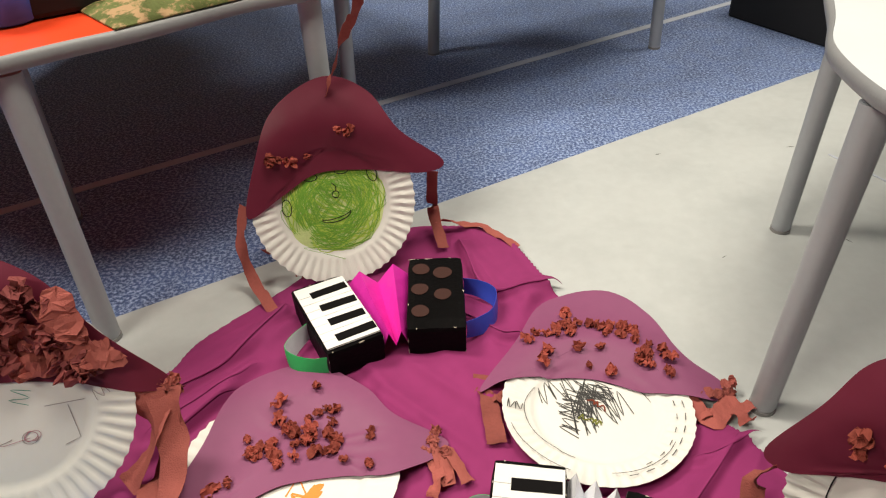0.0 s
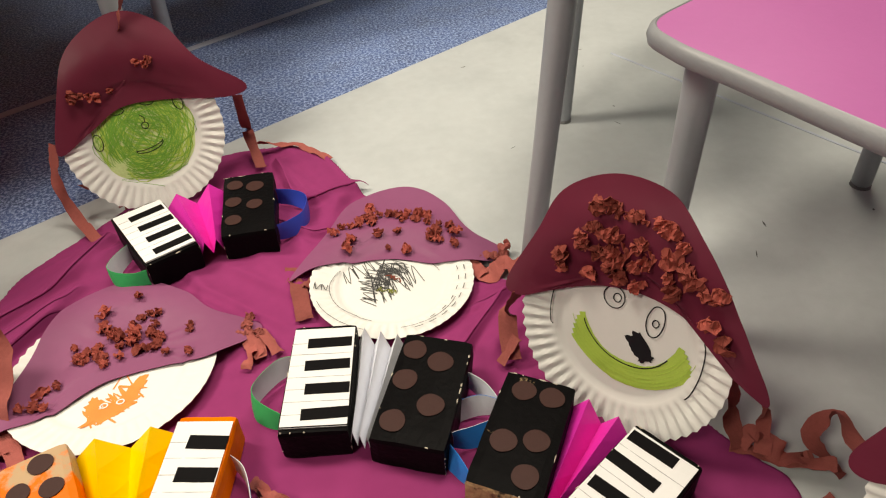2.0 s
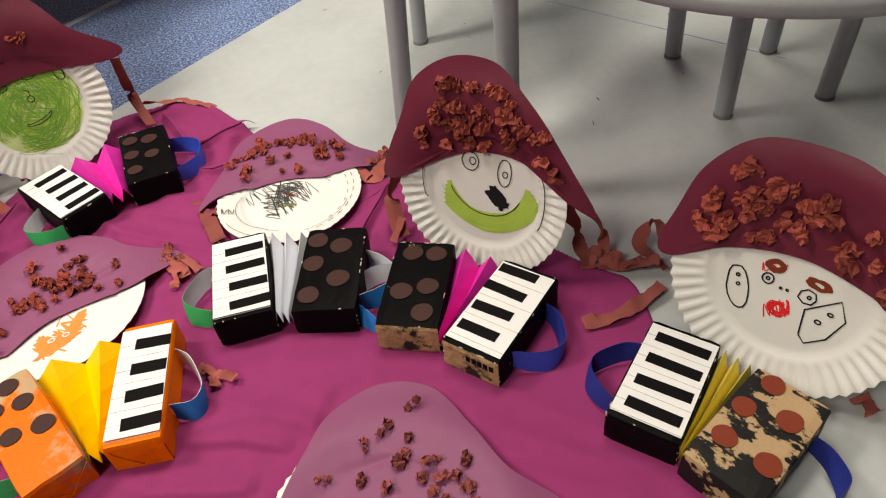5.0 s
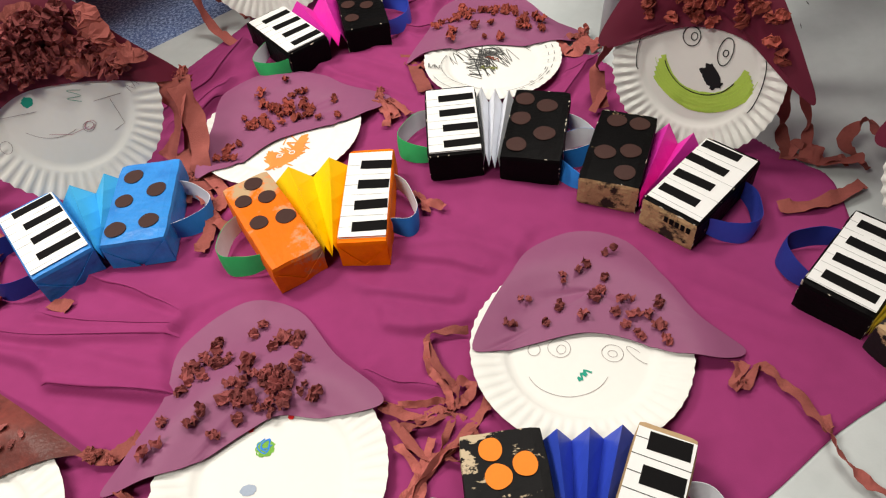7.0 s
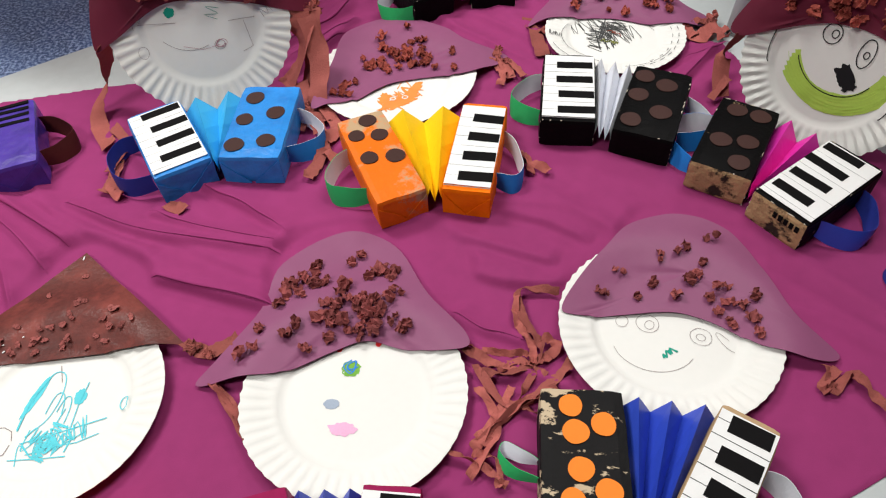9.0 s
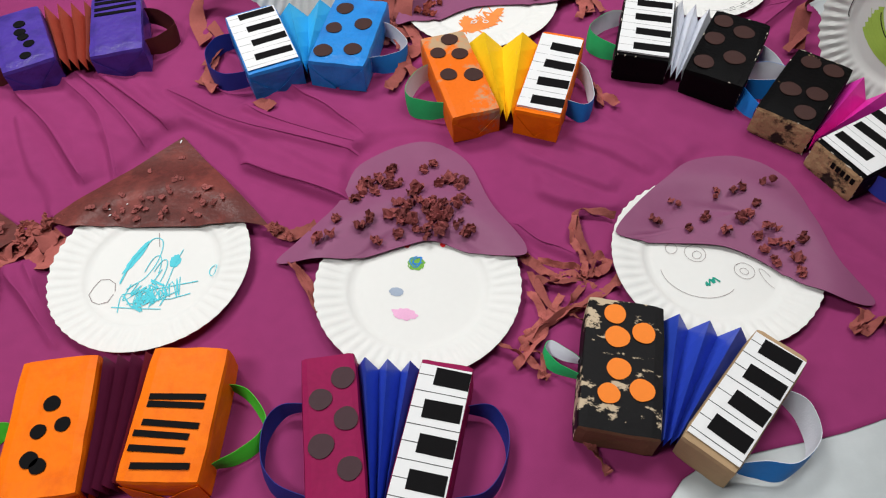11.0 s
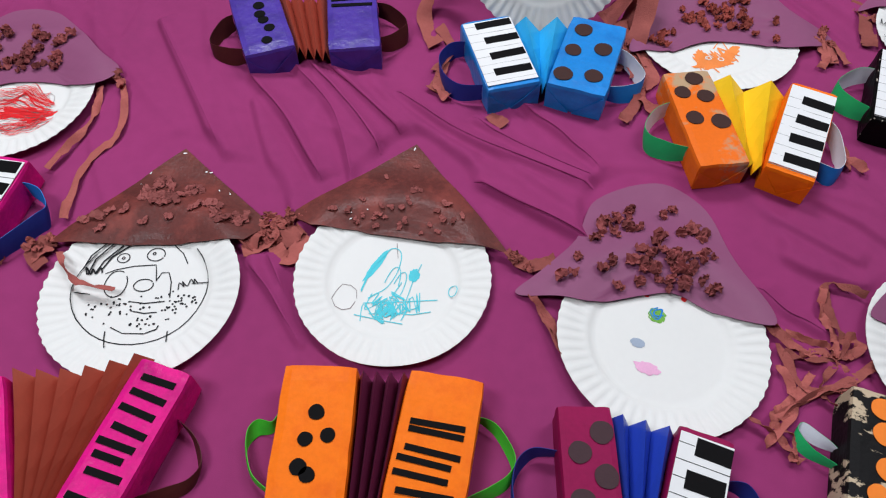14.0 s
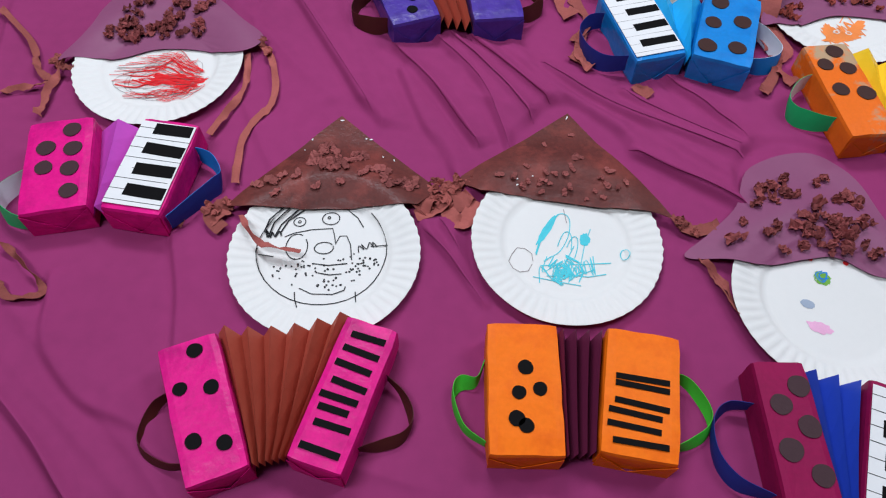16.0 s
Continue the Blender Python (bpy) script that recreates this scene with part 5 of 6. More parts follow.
# plain white with small coloured marks
R = 0.142
c = craft("H", (-0.265, -0.076, 0.005), 5, 0, R, [(-0.203, 0.047), (-0.166, 0.089), (-0.122, 0.147), (-0.093, 0.23), (0.0, 0.276), (0.073, 0.233), (0.11, 0.132), (0.151, 0.059), (0.14, 0.036), (0.071, 0.054), (0.021, 0.076), (-0.025, 0.066), (-0.091, 0.044), (-0.148, 0.041)],
          PLUM, [(-0.06, 0.18, 0.025, 0.02, 5), (0.05, 0.18, 0.015, 0.02, 4), (0.01, 0.11, 0.045, 0.03, 10)], "paper plate with small coloured marks and plum hat", meshes=CURLS_DARK, size=1.0, middle=(0.0, 0.13),
          spots=[(-0.042, 0.212), (-0.063, 0.202), (0.007, 0.211), (0.024, 0.22), (0.047, 0.191), (0.054, 0.18), (0.064, 0.171), (-0.068, 0.173), (-0.047, 0.176), (-0.031, 0.18), (-0.084, 0.166), (-0.094, 0.155), (-0.001, 0.155), (0.004, 0.138), (-0.027, 0.137), (-0.033, 0.119), (-0.018, 0.12), (-0.023, 0.102), (-0.003, 0.105), (0.024, 0.125), (0.039, 0.129), (0.061, 0.132), (0.071, 0.136), (0.038, 0.11), (0.058, 0.101), (0.077, 0.092), (0.066, 0.082), (0.017, 0.102), (0.037, 0.092), (0.011, 0.084), (-0.029, 0.085), (-0.074, 0.11), (-0.083, 0.094), (-0.118, 0.109), (-0.127, 0.074), (-0.059, 0.075)])
drawing(c, R, MGREEN, [scribble(-0.004, 0.041, 0.012, 0.013, 26, 4)], 0.0016, blobs=[(-0.002, 0.040, 0.011, 0.011, 0, 2, 0.0004, 0.3)])
drawing(c, R, SKY, [scribble(-0.003, 0.044, 0.010, 0.011, 14, 5)], 0.0016, lift=0.0009)
drawing(c, R, MGREY, [], blobs=[(-0.030, -0.006, 0.010, 0.007, -10, 4, 0.0006, 0.2)])
drawing(c, R, MPINK, [], blobs=[(-0.018, -0.042, 0.017, 0.009, -15, 6, 0.0006, 0.3)])
drawing(c, R, MRED, [], blobs=[(-0.017, 0.074, 0.005, 0.006, 0, 6, 0.0010, 0.2), (0.035, 0.072, 0.004, 0.004, 0, 7, 0.0010, 0.2)])

# turquoise strokes, brown painted pointed hat
R = 0.141
c = craft("I", (-0.651, -0.07, 0.005), 6, 0, R, [(-0.173, 0.092), (-0.084, 0.177), (0.0, 0.261), (0.082, 0.164), (0.167, 0.062), (0.088, 0.07), (-0.061, 0.076), (-0.13, 0.07)],
          BROWNPAINT, [(0.03, 0.11, 0.075, 0.035, 16), (-0.06, 0.11, 0.06, 0.03, 9), (0.0, 0.17, 0.04, 0.05, 5)], "paper plate with turquoise strokes and brown painted pointed hat", sharp=True, middle=(0.0, 0.13), meshes=FLAKES, size=0.72)
flecks(c, 3, [(-0.06, 0.10, 0.03, 0.015, 3), (0.0, 0.252, 0.003, 0.003, 1)], R, 13)
drawing(c, R, MCYAN, [zigzag(0.012, -0.042, 0.085, 0.034, 18, 18, 3), zigzag(0.005, -0.046, 0.06, 0.034, 16, -15, 9), [(-0.038, -0.02, 0), (-0.03, 0.022, 0), (-0.006, 0.056, 0)], ring(-0.008, 0.018, 0.017, 0.040, -70, 190, -14), ring(0.004, -0.005, 0.010, 0.030, 0, 180, -8), ring(0.014, -0.010, 0.008, 0.028, -20, 170, -12),
                      [(-0.04, -0.060, 0), (0.0, -0.064, 0), (0.03, -0.066, 0)], [(-0.03, -0.04, 0), (0.03, -0.03, 0), (0.073, -0.022, 0)], [(-0.01, -0.05, 0), (0.04, -0.05, 0), (0.066, -0.042, 0)], [(-0.02, -0.056, 0), (0.02, -0.052, 0), (0.05, -0.036, 0)], [(0.028, -0.036, 0), (0.034, 0.006, 0), (0.042, 0.034, 0)], [(-0.004, -0.066, 0), (0.006, -0.03, 0), (0.018, 0.0, 0)], ring(0.093, -0.006, 0.006, 0.009)], 0.0013)
drawing(c, R, MCYAN, [[(-0.037, -0.022, 0), (-0.029, 0.018, 0), (-0.010, 0.050, 0)], zigzag(0.004, -0.044, 0.050, 0.026, 18, 60, 19), zigzag(0.012, -0.046, 0.055, 0.024, 16, 25, 29), zigzag(0.0, -0.042, 0.045, 0.026, 14, -40, 39)], 0.0017, lift=0.0010, blobs=[(-0.024, 0.024, 0.0055, 0.030, -24, 8, 0.0005, 0.3), (0.034, 0.014, 0.008, 0.011, 0, 3, 0.0006, 0.3)], name="colour_patch")
drawing(c, R, PENCIL, [ring(-0.058, -0.034, 0.018, 0.021, 0, 345, n=9, wob=0.3), [(0.0, 0.066, 0), (0.006, 0.04, 0)]], 0.0009)

# ring of black marker lines, brown painted pointed hat
R = 0.139
c = craft("J", (-0.986, -0.172, 0.005), 16, 0, R, [(-0.152, 0.087), (-0.069, 0.179), (0.017, 0.272), (0.093, 0.191), (0.17, 0.111), (0.137, 0.076), (0.0, 0.081), (-0.128, 0.081)],
          BROWNPAINT, [(0.015, 0.175, 0.045, 0.030, 18), (0.045, 0.14, 0.05, 0.02, 8), (0.11, 0.11, 0.035, 0.02, 8), (-0.06, 0.12, 0.05, 0.025, 6)], "paper plate with black marker ring drawing and brown painted hat", sharp=True, middle=(0.01, 0.14), meshes=FLAKES, size=1.1)
flecks(c, 5, [(0.055, 0.215, 0.012, 0.010, 2), (-0.02, 0.205, 0.02, 0.015, 3), (0.095, 0.175, 0.010, 0.010, 2), (0.017, 0.264, 0.003, 0.004, 1)], R, 14)
rg = random.Random(11)
dots = []
for mx, my, sx, sy, count in ((-0.044, -0.022, 0.017, 0.010, 34), (0.052, -0.016, 0.017, 0.011, 38), (0.010, -0.047, 0.012, 0.005, 16), (0.006, -0.022, 0.014, 0.002, 4)):
    for i in range(count):
        dots.append(ring(rg.gauss(mx, sx), rg.gauss(my, sy), rg.uniform(0.0006, 0.0016), 0.0010, n=5, tilt=rg.uniform(0, 180)))
drawing(c, R, INK, [ring(-0.004, 0.010, 0.095, 0.090, 142, 402), ring(-0.041, 0.062, 0.009, 0.008), ring(-0.041, 0.062, 0.002, 0.002), ring(0.006, 0.066, 0.013, 0.011, -20, 330), ring(0.003, 0.068, 0.002, 0.002), [(0.030, 0.082, 0), (0.046, 0.066, 0), (0.055, 0.048, 0)],
                    ring(-0.043, 0.018, 0.016, 0.022, 60, 395), [(-0.062, 0.036, 0), (-0.048, 0.042, 0), (-0.023, 0.047, 0), (0.009, 0.048, 0), (0.012, 0.034, 0), (0.014, 0.020, 0)], ring(-0.003, 0.014, 0.014, 0.010, 30, 380), [(0.014, 0.021, 0), (0.020, 0.034, 0), (0.030, 0.034, 0), (0.036, 0.018, 0), (0.038, -0.008, 0)],
                    [(-0.018, -0.012, 0), (0.004, -0.016, 0), (0.032, -0.014, 0)], [(-0.010, -0.028, 0), (0.006, -0.032, 0), (0.024, -0.031, 0)], [(-0.036, -0.052, 0), (-0.018, -0.062, 0), (0.012, -0.064, 0), (0.028, -0.058, 0), (0.030, -0.052, 0)], [(-0.097, 0.003, 0), (-0.076, 0.002, 0)], [(0.066, 0.014, 0), (0.091, 0.014, 0)],
                    [(-0.042, -0.058, 0), (-0.041, -0.070, 0), (-0.037, -0.084, 0)], [(0.044, -0.061, 0), (0.045, -0.078, 0)], zigzag(0.060, 0.014, 0.026, 0.014, 9, 20, 3)], 0.0015)
drawing(c, R, INK, [[(-0.091, 0.040, 0), (-0.084, 0.062, 0), (-0.064, 0.084, 0)], [(-0.086, 0.034, 0), (-0.078, 0.058, 0), (-0.054, 0.084, 0)], [(-0.077, 0.036, 0), (-0.068, 0.058, 0), (-0.044, 0.082, 0)], [(-0.068, 0.044, 0), (-0.058, 0.064, 0), (-0.036, 0.082, 0)], zigzag(-0.078, 0.040, 0.022, 0.010, 7, 10, 24)], 0.0024, lift=0.0012)
bm = bmesh.new()
for ln in dots:
    stroke(bm, ln, 0.0014, R)
tagged(part("marker_dots", bm, INK, c), kind="stuff")

# red scribble
R = 0.144
c = craft("K", (-1.384, 0.128, 0.005), 25, 0, R, [(-0.168, 0.041), (-0.118, 0.106), (-0.088, 0.186), (-0.029, 0.24), (0.049, 0.225), (0.108, 0.147), (0.147, 0.078), (0.181, 0.029), (0.142, -0.009), (0.065, 0.025), (-0.005, 0.04), (-0.072, 0.029), (-0.15, 0.033)],
          PLUM, [(-0.06, 0.09, 0.03, 0.03, 12), (0.0, 0.13, 0.05, 0.05, 20), (0.06, 0.10, 0.04, 0.04, 14), (0.0, 0.08, 0.05, 0.02, 8)], "paper plate with red scribble and plum hat", meshes=CURLS_DARK, size=1.0, middle=(0.0, 0.11))
rk = random.Random(41)


def fan_stroke(spread):
    """A quick curved stroke that runs from one side of the plate and gathers at the other."""
    a = rk.uniform(-1, 1)
    x0, y0 = -0.085 + 0.05 * a * a + rk.uniform(-0.01, 0.05), -0.022 + spread * a
    x1, y1 = rk.uniform(0.045, 0.074), -0.046 + 0.4 * spread * a + rk.uniform(-0.008, 0.008)
    jig = [rk.uniform(-0.006, 0.006) for i in range(3)]
    return spline([(x0, y0, 0), (x0 * 0.72 + x1 * 0.28, y0 * 0.7 + y1 * 0.3 + 0.012 * a + jig[0], 0), ((x0 + x1) / 2, (y0 + y1) / 2 + 0.018 * a + 0.008 + jig[1], 0), (x0 * 0.25 + x1 * 0.75, y0 * 0.25 + y1 * 0.75 + 0.010 * a + jig[2], 0), (x1, y1, 0)], 5)


drawing(c, R, PENCIL, [fan_stroke(0.062) for i in range(16)] + [scribble(0.0, -0.03, 0.085, 0.05, 14, 5, 0.5)], 0.0007)
drawing(c, R, MRED, [fan_stroke(0.058) for i in range(40)] + [zigzag(0.035, 0.0, 0.05, 0.05, 14, -50, 61)], 0.0010, lift=0.0014)
drawing(c, R, MRED, [fan_stroke(0.026) for i in range(9)], 0.0026, blobs=[(0.022, -0.036, 0.042, 0.012, -14, 5, 0.0007, 0.7), (0.048, -0.052, 0.024, 0.010, 10, 6, 0.0008, 0.7)], lift=0.0009)


# ---- cardboard accordions ----
def wrapped_box(w, l, h, seed, front=False):
    """A wrapped carton: soft edges, slightly bulging and creased faces."""
    bm = bmesh.new()
    box(bm, -w / 2, w / 2, -l / 2, l / 2, 0.0, h)
    bmesh.ops.subdivide_edges(bm, edges=bm.edges[:], cuts=7, use_grid_fill=True)
    for v in bm.verts:
        x, y, z = v.co
        ex, ey, ez = abs(x) / (w / 2), abs(y) / (l / 2), abs(z - h / 2) / (h / 2)
        near = sorted((ex, ey, ez))
        if near[1] > 0.99:
            k = 0.0016 if near[0] < 0.99 else 0.0026
            v.co -= Vector((math.copysign(k, x) if ex > 0.99 else 0, math.copysign(k, y) if ey > 0.99 else 0, math.copysign(k, z - h / 2) if ez > 0.99 else 0))
        v.co += Vector((noise.noise(v.co * 38 + Vector((seed, 0, 0))), noise.noise(v.co * 38 + Vector((0, seed, 0))), noise.noise(v.co * 38 + Vector((0, 0, seed))) * 0.6)) * 0.0013
        v.co.z = max(v.co.z, 0.0)
    if front:
        for f in bm.faces:
            if f.calc_center_median().y < -l / 2 + 0.003:
                f.material_index = 1
    return bm


def key_sheet(parent, w, l, z, seed, keys=4, thick=0.10, shift=0.0, right=0.477, broad=0.71):
    rng = random.Random(seed)
    ws, ls = w * 0.93, l * 0.90
    grid = [[Vector((-ws / 2 + ws * a / 6, -ls / 2 + ls * b / 10, z + 0.0012 + 0.0007 * noise.noise(Vector((a * 0.6, b * 0.6, seed))))) for b in range(11)] for a in range(7)]
    bm = bmesh.new()
    sheet(bm, grid, 0.0006)
    s = part("keyboard", bm, WHITECARD, parent, "white card with black piano keys")
    zz = z + 0.0022
    for i in range(2 * keys):
        y = ls / 2 - ls * ((i + 0.5) / (2 * keys) * (1 - 0.3 * shift) + shift)
        if i % 2 == 0:
            bm = bmesh.new()
            x0 = ws * rng.uniform(right - 0.012, right + 0.012)
            x1 = x0 - ws * rng.uniform(broad - 0.03, broad + 0.03)
            box(bm, x1, x0, y - ls * (thick / 2 + 0.01), y + ls * (thick / 2 - 0.01), zz - 0.0008, zz)
            part("black_key", bm, BLACKCARD, s, m=pose(0, 0, 0, 0, 0, rng.uniform(-2, 2)))
        bm = bmesh.new()
        w0 = 0.0003 if thick < 0.12 else 0.0005
        box(bm, -ws / 2, ws / 2 if i % 2 else -ws * 0.2, y - ls * 0.01 - w0, y - ls * 0.01 + w0, zz - 0.0012, zz - 0.0004)
        part("key_line", bm, KEYLINE if thick < 0.12 else INKLINE, s)


def bar_keys(parent, w, l, z, seed, rows):
    rng = random.Random(seed)
    for f, a, b in rows:
        bm = bmesh.new()
        box(bm, w * (a - 0.5), w * (b - 0.5), -l * 0.023, l * 0.023, z + 0.0006, z + 0.0014)
        part("key_bar", bm, BLACKCARD, parent, m=pose(0, l * (0.5 - f), 0, 0, 0, rng.uniform(-4, 1)))


def dot_buttons(parent, w, l, z, spots, r, mat_, seed):
    rng = random.Random(seed)
    for u, v in spots:
        bm = bmesh.new()
        disc(bm, 0, 0, z + 0.0008, r * rng.uniform(0.92, 1.06), rng=rng)
        part("button", bm, mat_, parent, m=pose(w * (u - 0.5), l * (0.5 - v), 0))


# ribbon loops seen from above: distance out from the box's side, place along it
LOOPS = {"hook": [(0, 0.045), (0.026, 0.030), (0.053, -0.004), (0.050, -0.028), (0.025, -0.046), (0, -0.054)], "low": [(0, 0.008), (0.030, -0.010), (0.050, -0.030), (0.042, -0.058), (0.02, -0.073), (0, -0.082)],
         "wide": [(0, 0.045), (0.030, 0.036), (0.058, 0.008), (0.050, -0.038), (0.02, -0.058), (0, -0.068)], "narrow": [(0, 0.052), (0.02, 0.032), (0.038, -0.015), (0.041, -0.038), (0.028, -0.052), (0, -0.046)],
         "round": [(0, 0.050), (0.030, 0.048), (0.055, 0.020), (0.058, -0.022), (0.040, -0.050), (0, -0.062)], "kink": [(0, 0.050), (0.030, 0.036), (0.052, 0.006), (0.044, -0.012), (0.02, -0.050), (0.003, -0.080)],
         "curl": [(0, 0.012), (0.02, 0.014), (0.042, 0.022), (0.048, 0.008), (0.03, -0.004), (0, -0.010)], "bow": [(0, 0.045), (0.012, 0.015), (0.034, 0.010), (0.045, -0.010), (0.03, -0.045), (0, -0.065)]}


def flap_mesh(w, l, h, seed, side):
    """A folded corner of the wrapping, glued down on the near face of a box."""
    rng = random.Random(seed * 3 + side)
    reach, top = rng.uniform(0.42, 0.62), rng.uniform(0.75, 0.95)
    grid = []
    for i in range(6):
        u = i / 5
        hi = 0.003 + (h - 0.005) * top * (1 - u) ** rng.uniform(0.9, 1.1)
        x = side * (w / 2 - 0.002 - u * w * reach)
        grid.append([Vector((x, -l / 2 - 0.0008 - 0.0008 * u - 0.0004 * f, 0.002 + hi * f)) for f in (0.0, 0.33, 0.66, 1.0)])
    bm = bmesh.new()
    return sheet(bm, grid, 0.0007)


def strap_mesh(side, loop, height, seed, z0=0.010):
    """A ribbon loop fixed at two places of a box's outer side, standing on its edge."""
    path = spline([(side * x, y, 0) for x, y in LOOPS[loop]], 7)
    height *= 0.45 if loop == "curl" else 1.0
    grid = []
    for i, p in enumerate(path):
        f0 = i / (len(path) - 1)
        out = math.sin(math.pi * f0)
        lean = 0.016 * out + 0.006 * noise.noise(Vector((i * 0.09, seed, 0)))
        zb = z0 * (1 - out) + 0.002 + 0.004 * abs(noise.noise(Vector((i * 0.07, seed, 5.0))))
        row = []
        for f in (0.0, 0.33, 0.66, 1.0):
            bow = 0.0015 * math.sin(math.pi * f)
            row.append(Vector((p.x * 0.92 + side * bow, p.y + lean * f, zb + height * f * 0.92)))
        grid.append(row)
    bm = bmesh.new()
    return sheet(bm, grid, 0.0008, 1)


def chip_mesh(w, l, h, seed):
    """Spots along the edges of a box where the paint has come off the card."""
    rng = random.Random(seed)
    bm = bmesh.new()
    for k in range(15):
        e = rng.randrange(6)
        a = rng.uniform(-0.48, 0.48)
        p, d = (((w / 2, l * a, h), (0, 1, 0)), ((-w / 2, l * a, h), (0, 1, 0)), ((w * a, l / 2, h), (1, 0, 0)), ((w * a, -l / 2, h), (1, 0, 0)), ((w / 2, -l / 2, h * (0.5 + a)), (0, 0, 1)), ((-w / 2, -l / 2, h * (0.5 + a)), (0, 0, 1)))[e]
        long, thin = rng.choice((0.0015, 0.0025, 0.004, 0.006)), rng.uniform(0.0008, 0.0014)
        r = bmesh.ops.create_icosphere(bm, subdivisions=1, radius=1.0)
        for v in r["verts"]:
            q = v.co * (1 + 0.9 * noise.noise(v.co * 2 + Vector((k, seed, 0))))
            v.co = Vector([c * 0.990 + q[i] * (long if d[i] else thin) for i, c in enumerate(p)])
    return bm


FRONTS = {BLACKTOP: KRAFTTORN, BLACKKRAFT: KRAFTDARK}
GREY_KEYS = [(0.40, 0.15, 0.85), (0.46, 0.15, 0.85), (0.60, 0.15, 0.85), (0.68, 0.08, 0.76), (0.78, 0.07, 0.75), (0.89, 0.15, 0.85)]
PINK_KEYS = [(0.12, 0.22, 0.85), (0.23, 0.18, 0.85), (0.34, 0.15, 0.82), (0.46, 0.22, 0.86), (0.56, 0.12, 0.80), (0.64, 0.18, 0.72), (0.74, 0.22, 0.86), (0.90, 0.15, 0.85)]
DOMINO = [(0.28, 0.19), (0.71, 0.40), (0.23, 0.50), (0.70, 0.78), (0.21, 0.84)]


def accordion(label, left, right, bellows, straps, folds=3, h=0.056, lift=0.004, fan=0.0, loops=("hook", "hook"), fold_low=0.024, strap_h=0.035):
    """Two wrapped cartons joined by pleated paper, with a ribbon loop on each outer side.
    left, right: x, y, width, length, yaw, box material, facing ("keys" or dots or bars), facing data."""
    cx, cy = (left[0] + right[0]) / 2, (left[1] + right[1]) / 2
    yaw = (left[4] + right[4]) / 2
    t = thing("accordion", pose(cx, cy, lift, 0, 0, yaw), label, "toy accordion", "cardboard accordions on the cloth")
    inv = pose(cx, cy, lift, 0, 0, yaw).inverted()
    ends = []
    seed = int(abs(cx * 100) + abs(cy * 37)) + 3
    for side, (x, y, w, l, a, bmat, face, data) in ((-1, left), (1, right)):
        m = inv @ pose(x, y, lift, 0, 0, a)
        b = part("keyboard_box" if face in ("keys", "bars") else "button_box", wrapped_box(w, l, h, seed + side, bmat in FRONTS), [bmat, FRONTS.get(bmat, bmat)], t, bmat.name + " on a carton", m)
        if face == "keys":
            key_sheet(b, w, l, h, seed, 4, *data)
        elif face == "bars":
            bar_keys(b, w, l, h, seed, data)
        else:
            spots, r, dmat = data
            dot_buttons(b, w, l, h, spots, r, dmat, seed)
        if bmat in (BLACK, BLACKTOP):
            tagged(part("paint_chips", chip_mesh(w - 0.003, l - 0.003, h - 0.0015, seed + side), CHIP, b, "pale spots of worn paint"), kind="stuff")
        if bmat in (ORANGE, ORANGEWORN, BLUE, PINK, PURPLE, WINEBOX):
            for way in (-1, 1):
                part("wrap_flap", flap_mesh(w, l, h, seed + side, way), bmat, b)
        smats = straps[0 if side < 0 else 1]
        bm = strap_mesh(side, loops[0 if side < 0 else 1], strap_h, seed + side)
        part("strap", bm, [smats[1], smats[0]] if side > 0 else smats, b, smats[0].name + " loop", pose(side * w / 2, 0, 0), smooth=True)
        ends.append((m @ Vector((-side * (w / 2 - 0.002), l * (0.46 + fan), 0)), m @ Vector((-side * (w / 2 - 0.002), -l * 0.48, 0))))
    (lf, ln), (rf, rn) = ends
    n = folds * 2
    grid = []
    arch = (rf - lf).cross(Vector((0, 0, 1))).normalized() * -1
    for i in range(n + 1):
        s = i / n
        f, q = lf.lerp(rf, s), ln.lerp(rn, s)
        f = f - arch * (0.012 * math.sin(math.pi * s) if fan else 0)
        hi = 0.051 if i % 2 else fold_low
        row = []
        for k in range(5):
            p = q.lerp(f, k / 4)
            drop = 0.004 * math.sin(math.pi * k / 4)
            row.append(Vector((p.x, p.y, hi - drop + (0.006 if i % 2 else 0) * k / 4)))
        grid.append(row)
    bm = bmesh.new()
    sheet(bm, grid, 0.0006)
    part("bellows", bm, bellows, t, "pleated " + bellows.name + " bellows")
    return t


def name_bar(t, side, w, l, h):
    """Writing on the near face of a box, as plain bars."""
    b = [o for o in t.children if o.name.startswith(("keyboard_box", "button_box"))][side]
    for i in range(5):
        bm = bmesh.new()
        box(bm, -0.003, 0.003, -0.0005, 0.0005, -0.005, 0.005)
        part("writing_bar", bm, BLACKCARD, b, m=pose(-0.002 + 0.009 * i, -l / 2 - 0.0012, h * 0.72))


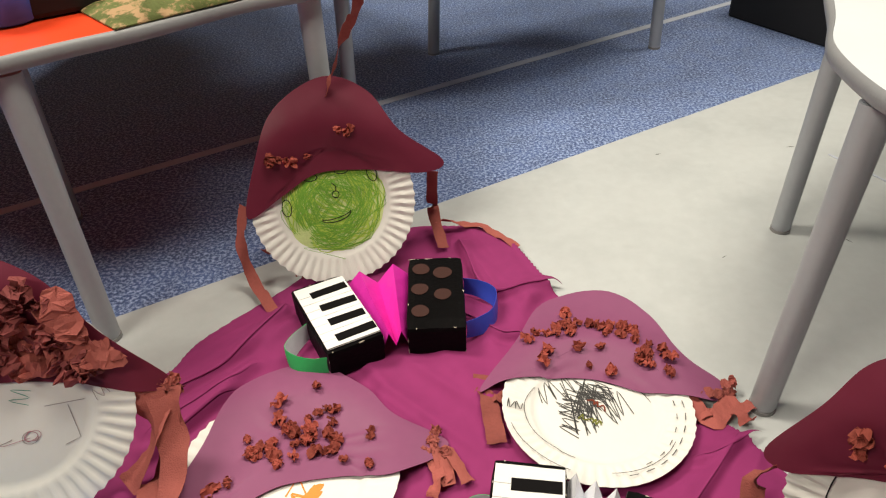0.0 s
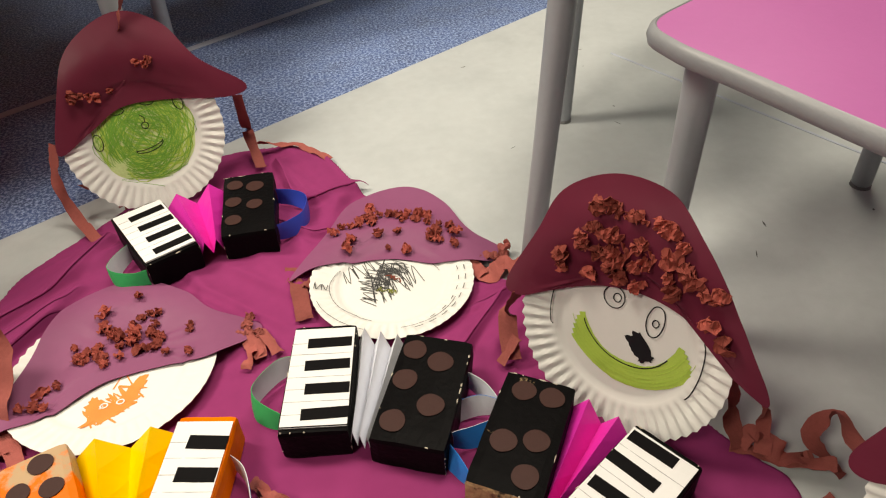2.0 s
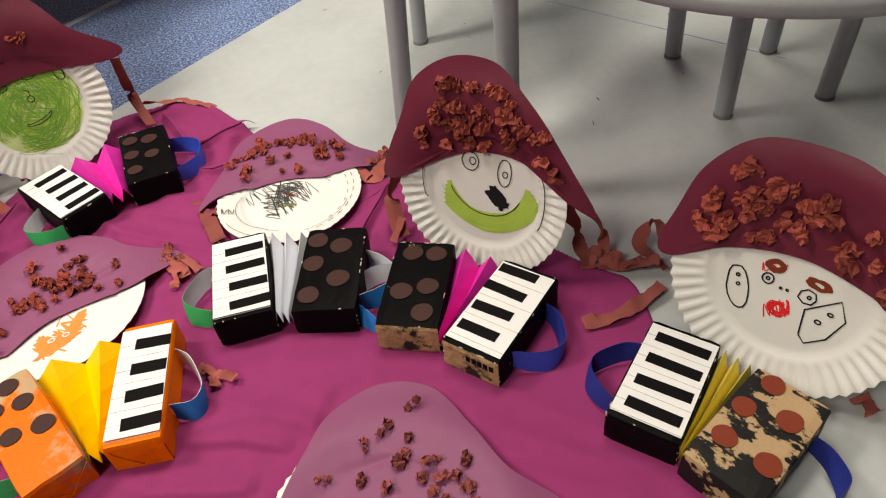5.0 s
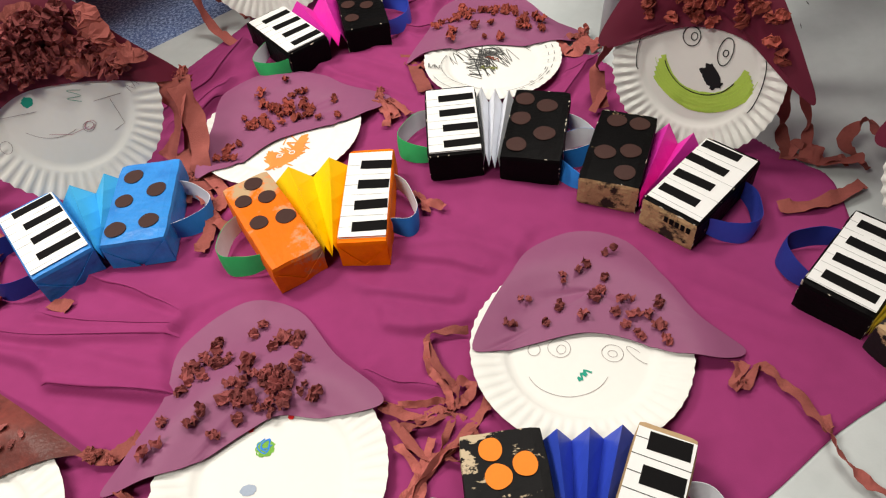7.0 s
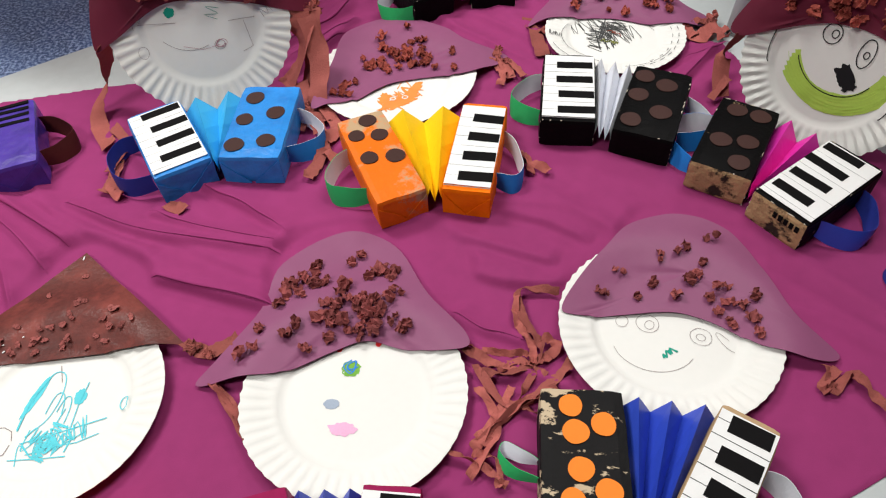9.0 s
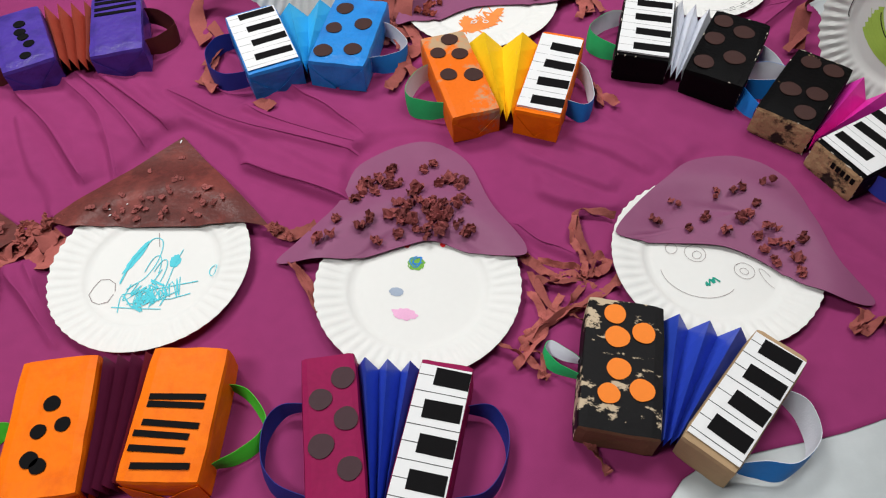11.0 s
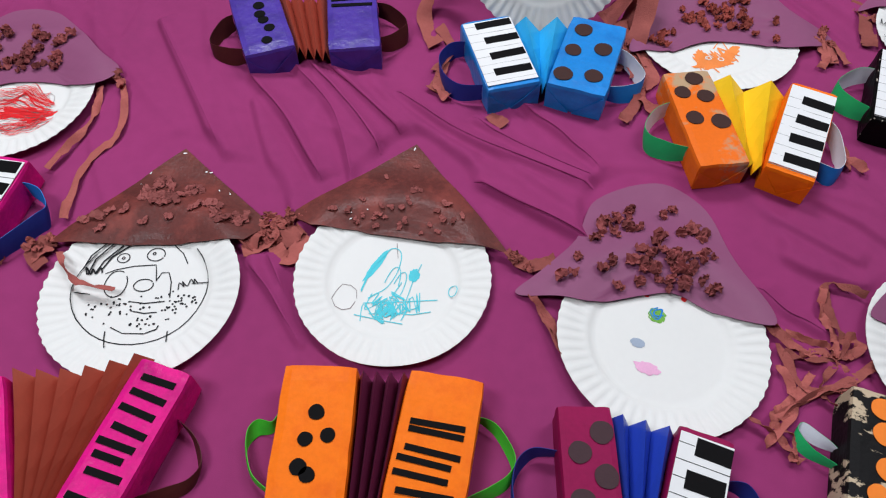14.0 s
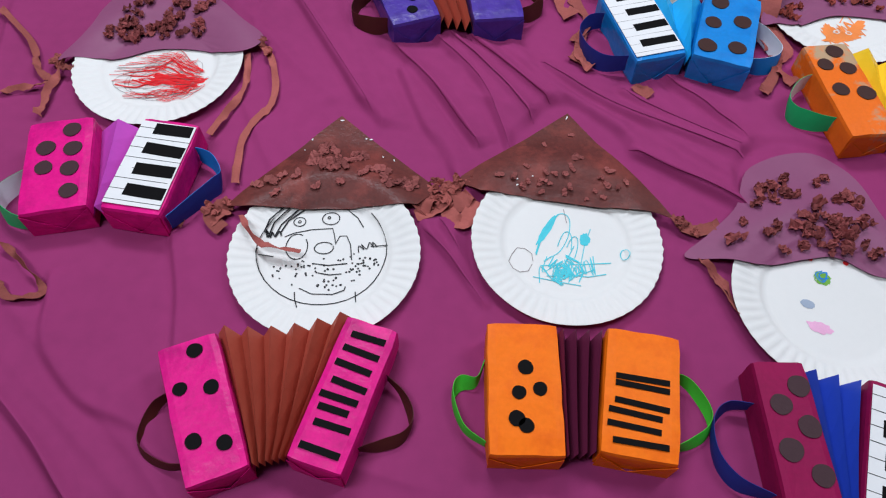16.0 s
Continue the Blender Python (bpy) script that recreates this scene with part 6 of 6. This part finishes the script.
WG, WB = (GREEN, WHITERIB), (SKY, WHITERIB)
accordion("black painted cardboard accordion with magenta bellows and white keys", (-0.171, 0.844, 0.092, 0.174, 27, BLACK, "keys", (0.105, 0.095)), (-0.011, 0.886, 0.093, 0.184, 0, BLACK, "dots", ([(0.24, 0.19), (0.63, 0.25), (0.22, 0.48), (0.62, 0.56), (0.23, 0.78)], 0.0150, DOT)), MAGENTA, (WG, (ROYAL, ROYAL)), 2, loops=("low", "wide"))
accordion("black painted cardboard accordion with white bellows and white keys", (0.085, 0.454, 0.091, 0.184, -10, BLACK, "keys", (0.105, 0.095)), (0.216, 0.4, 0.098, 0.18, -25, BLACK, "dots", ([(0.22, 0.17), (0.62, 0.25), (0.22, 0.46), (0.66, 0.65), (0.24, 0.83)], 0.0165, DOT)), WHITEPAPER, (WG, WB), 3, loops=("hook", "hook"))
accordion("orange painted cardboard accordion with yellow bellows and piano keys", (-0.234, 0.315, 0.081, 0.205, 20, ORANGEWORN, "dots", ([(0.60, 0.10), (0.25, 0.24), (0.68, 0.30), (0.28, 0.52), (0.76, 0.58)], 0.0145, DOT)), (-0.082, 0.321, 0.076, 0.205, -13, ORANGE, "keys", (0.105, 0.095)), YELLOW, (WG, WB), 2, loops=("hook", "narrow"))
name_bar(accordion("black and kraft cardboard accordion with magenta bellows and piano keys", (0.321, 0.304, 0.094, 0.175, -33, BLACKTOP, "dots", ([(0.33, 0.16), (0.72, 0.16), (0.30, 0.62), (0.70, 0.55), (0.70, 0.84)], 0.0155, DOT)), (0.408, 0.198, 0.092, 0.18, -57, BLACKTOP, "keys", (0.105, 0.0, 0.25, 0.73)), MAGENTA, (WB, (ROYAL, NAVY)), 2, loops=("wide", "hook")), 1, 0.092, 0.18, 0.056)
accordion("black cardboard accordion with lemon bellows and brushed kraft box", (0.534, -0.004, 0.094, 0.169, -56, BLACK, "keys", (0.105, 0.06, 0.43, 0.80)), (0.581, -0.114, 0.096, 0.169, -71, KRAFTBLACK, "dots", ([(0.30, 0.10), (0.20, 0.40), (0.25, 0.70), (0.70, 0.30), (0.80, 0.70)], 0.0150, DOTRUST)), LEMON, ((NAVY, NAVY), (NAVY, NAVY)), 3, loops=("hook", "wide"))
name_bar(accordion("blue tissue wrapped cardboard accordion with light blue bellows", (-0.582, 0.387, 0.094, 0.176, 28, BLUE, "keys", (0.105, 0.0)), (-0.432, 0.415, 0.101, 0.183, -6, BLUE, "dots", (DOMINO, 0.0155, DOT)), LIGHTBLUE, ((NAVY, NAVY), WB), 2, loops=("round", "hook")), 0, 0.094, 0.176, 0.056)
accordion("black and kraft cardboard accordion with blue bellows and orange dots", (-0.003, -0.2, 0.097, 0.178, -7, BLACKKRAFT, "dots", ([(0.36, 0.13), (0.41, 0.31), (0.73, 0.25), (0.45, 0.55), (0.35, 0.74), (0.74, 0.68)], 0.0140, DOTORANGE)), (0.137, -0.233, 0.069, 0.184, -37, KRAFT, "keys", (0.135, 0.01)), ROYAL, (WG, WB), 3, loops=("curl", "wide"))
accordion("wine red cardboard accordion with blue bellows and piano keys", (-0.338, -0.309, 0.068, 0.2, 13, WINEBOX, "dots", ([(0.75, 0.17), (0.34, 0.29), (0.75, 0.43), (0.31, 0.57), (0.75, 0.72)], 0.0140, DOTGREY)), (-0.225, -0.303, 0.067, 0.185, -8, WINEBOX, "keys", (0.135, 0.01)), ROYAL, ((NAVY, NAVY), (NAVY, NAVY)), 3, loops=("round", "round"), strap_h=0.026)
accordion("orange wrapped cardboard accordion with wine red bellows and black bars", (-0.671, -0.321, 0.094, 0.174, 12, ORANGE, "dots", ([(0.52, 0.36), (0.42, 0.55), (0.70, 0.52), (0.38, 0.74), (0.50, 0.79)], 0.0095, BLACKCARD)), (-0.527, -0.295, 0.096, 0.168, 3, ORANGE, "bars", GREY_KEYS), WINE, ((LIME, LIME), (LIME, LIME)), 4, fold_low=0.020, strap_h=0.019, loops=("bow", "hook"))
accordion("hot pink wrapped cardboard accordion with wide rust bellows", (-1.051, -0.438, 0.077, 0.185, 35, PINK, "dots", ([(0.60, 0.10), (0.25, 0.34), (0.72, 0.40), (0.28, 0.72), (0.72, 0.80)], 0.0095, BLACKCARD)), (-0.887, -0.379, 0.073, 0.195, -5, PINK, "bars", PINK_KEYS), RUST, ((BROWNRIB, BROWNRIB), (BROWNRIB, BROWNRIB)), 6, fan=0.09, fold_low=0.026, strap_h=0.017, loops=("hook", "hook"))
accordion("hot pink cardboard accordion with orchid bellows and piano keys", (-1.408, -0.141, 0.098, 0.174, 24, PINK, "dots", ([(0.68, 0.14), (0.32, 0.32), (0.72, 0.36), (0.32, 0.54), (0.70, 0.58), (0.72, 0.82)], 0.0135, DOTGREY)), (-1.272, -0.109, 0.092, 0.174, 4, PINK, "keys", (0.135, 0.01)), ORCHID, (WG, (NAVY, SKY)), 1, loops=("low", "kink"))
accordion("violet tissue wrapped cardboard accordion with rust bellows", (-1.012, 0.368, 0.09, 0.172, 33, PURPLE, "dots", ([(0.55, 0.28), (0.52, 0.42), (0.55, 0.52), (0.62, 0.66), (0.50, 0.84)], 0.0095, BLACKCARD)), (-0.856, 0.418, 0.092, 0.174, 20, PURPLE, "bars", [(0.05, 0.1, 0.9), (0.14, 0.1, 0.9), (0.24, 0.1, 0.9), (0.34, 0.1, 0.9)]), RUST, ((BROWNRIB, BROWNRIB), (BROWNRIB, BROWNRIB)), 4)
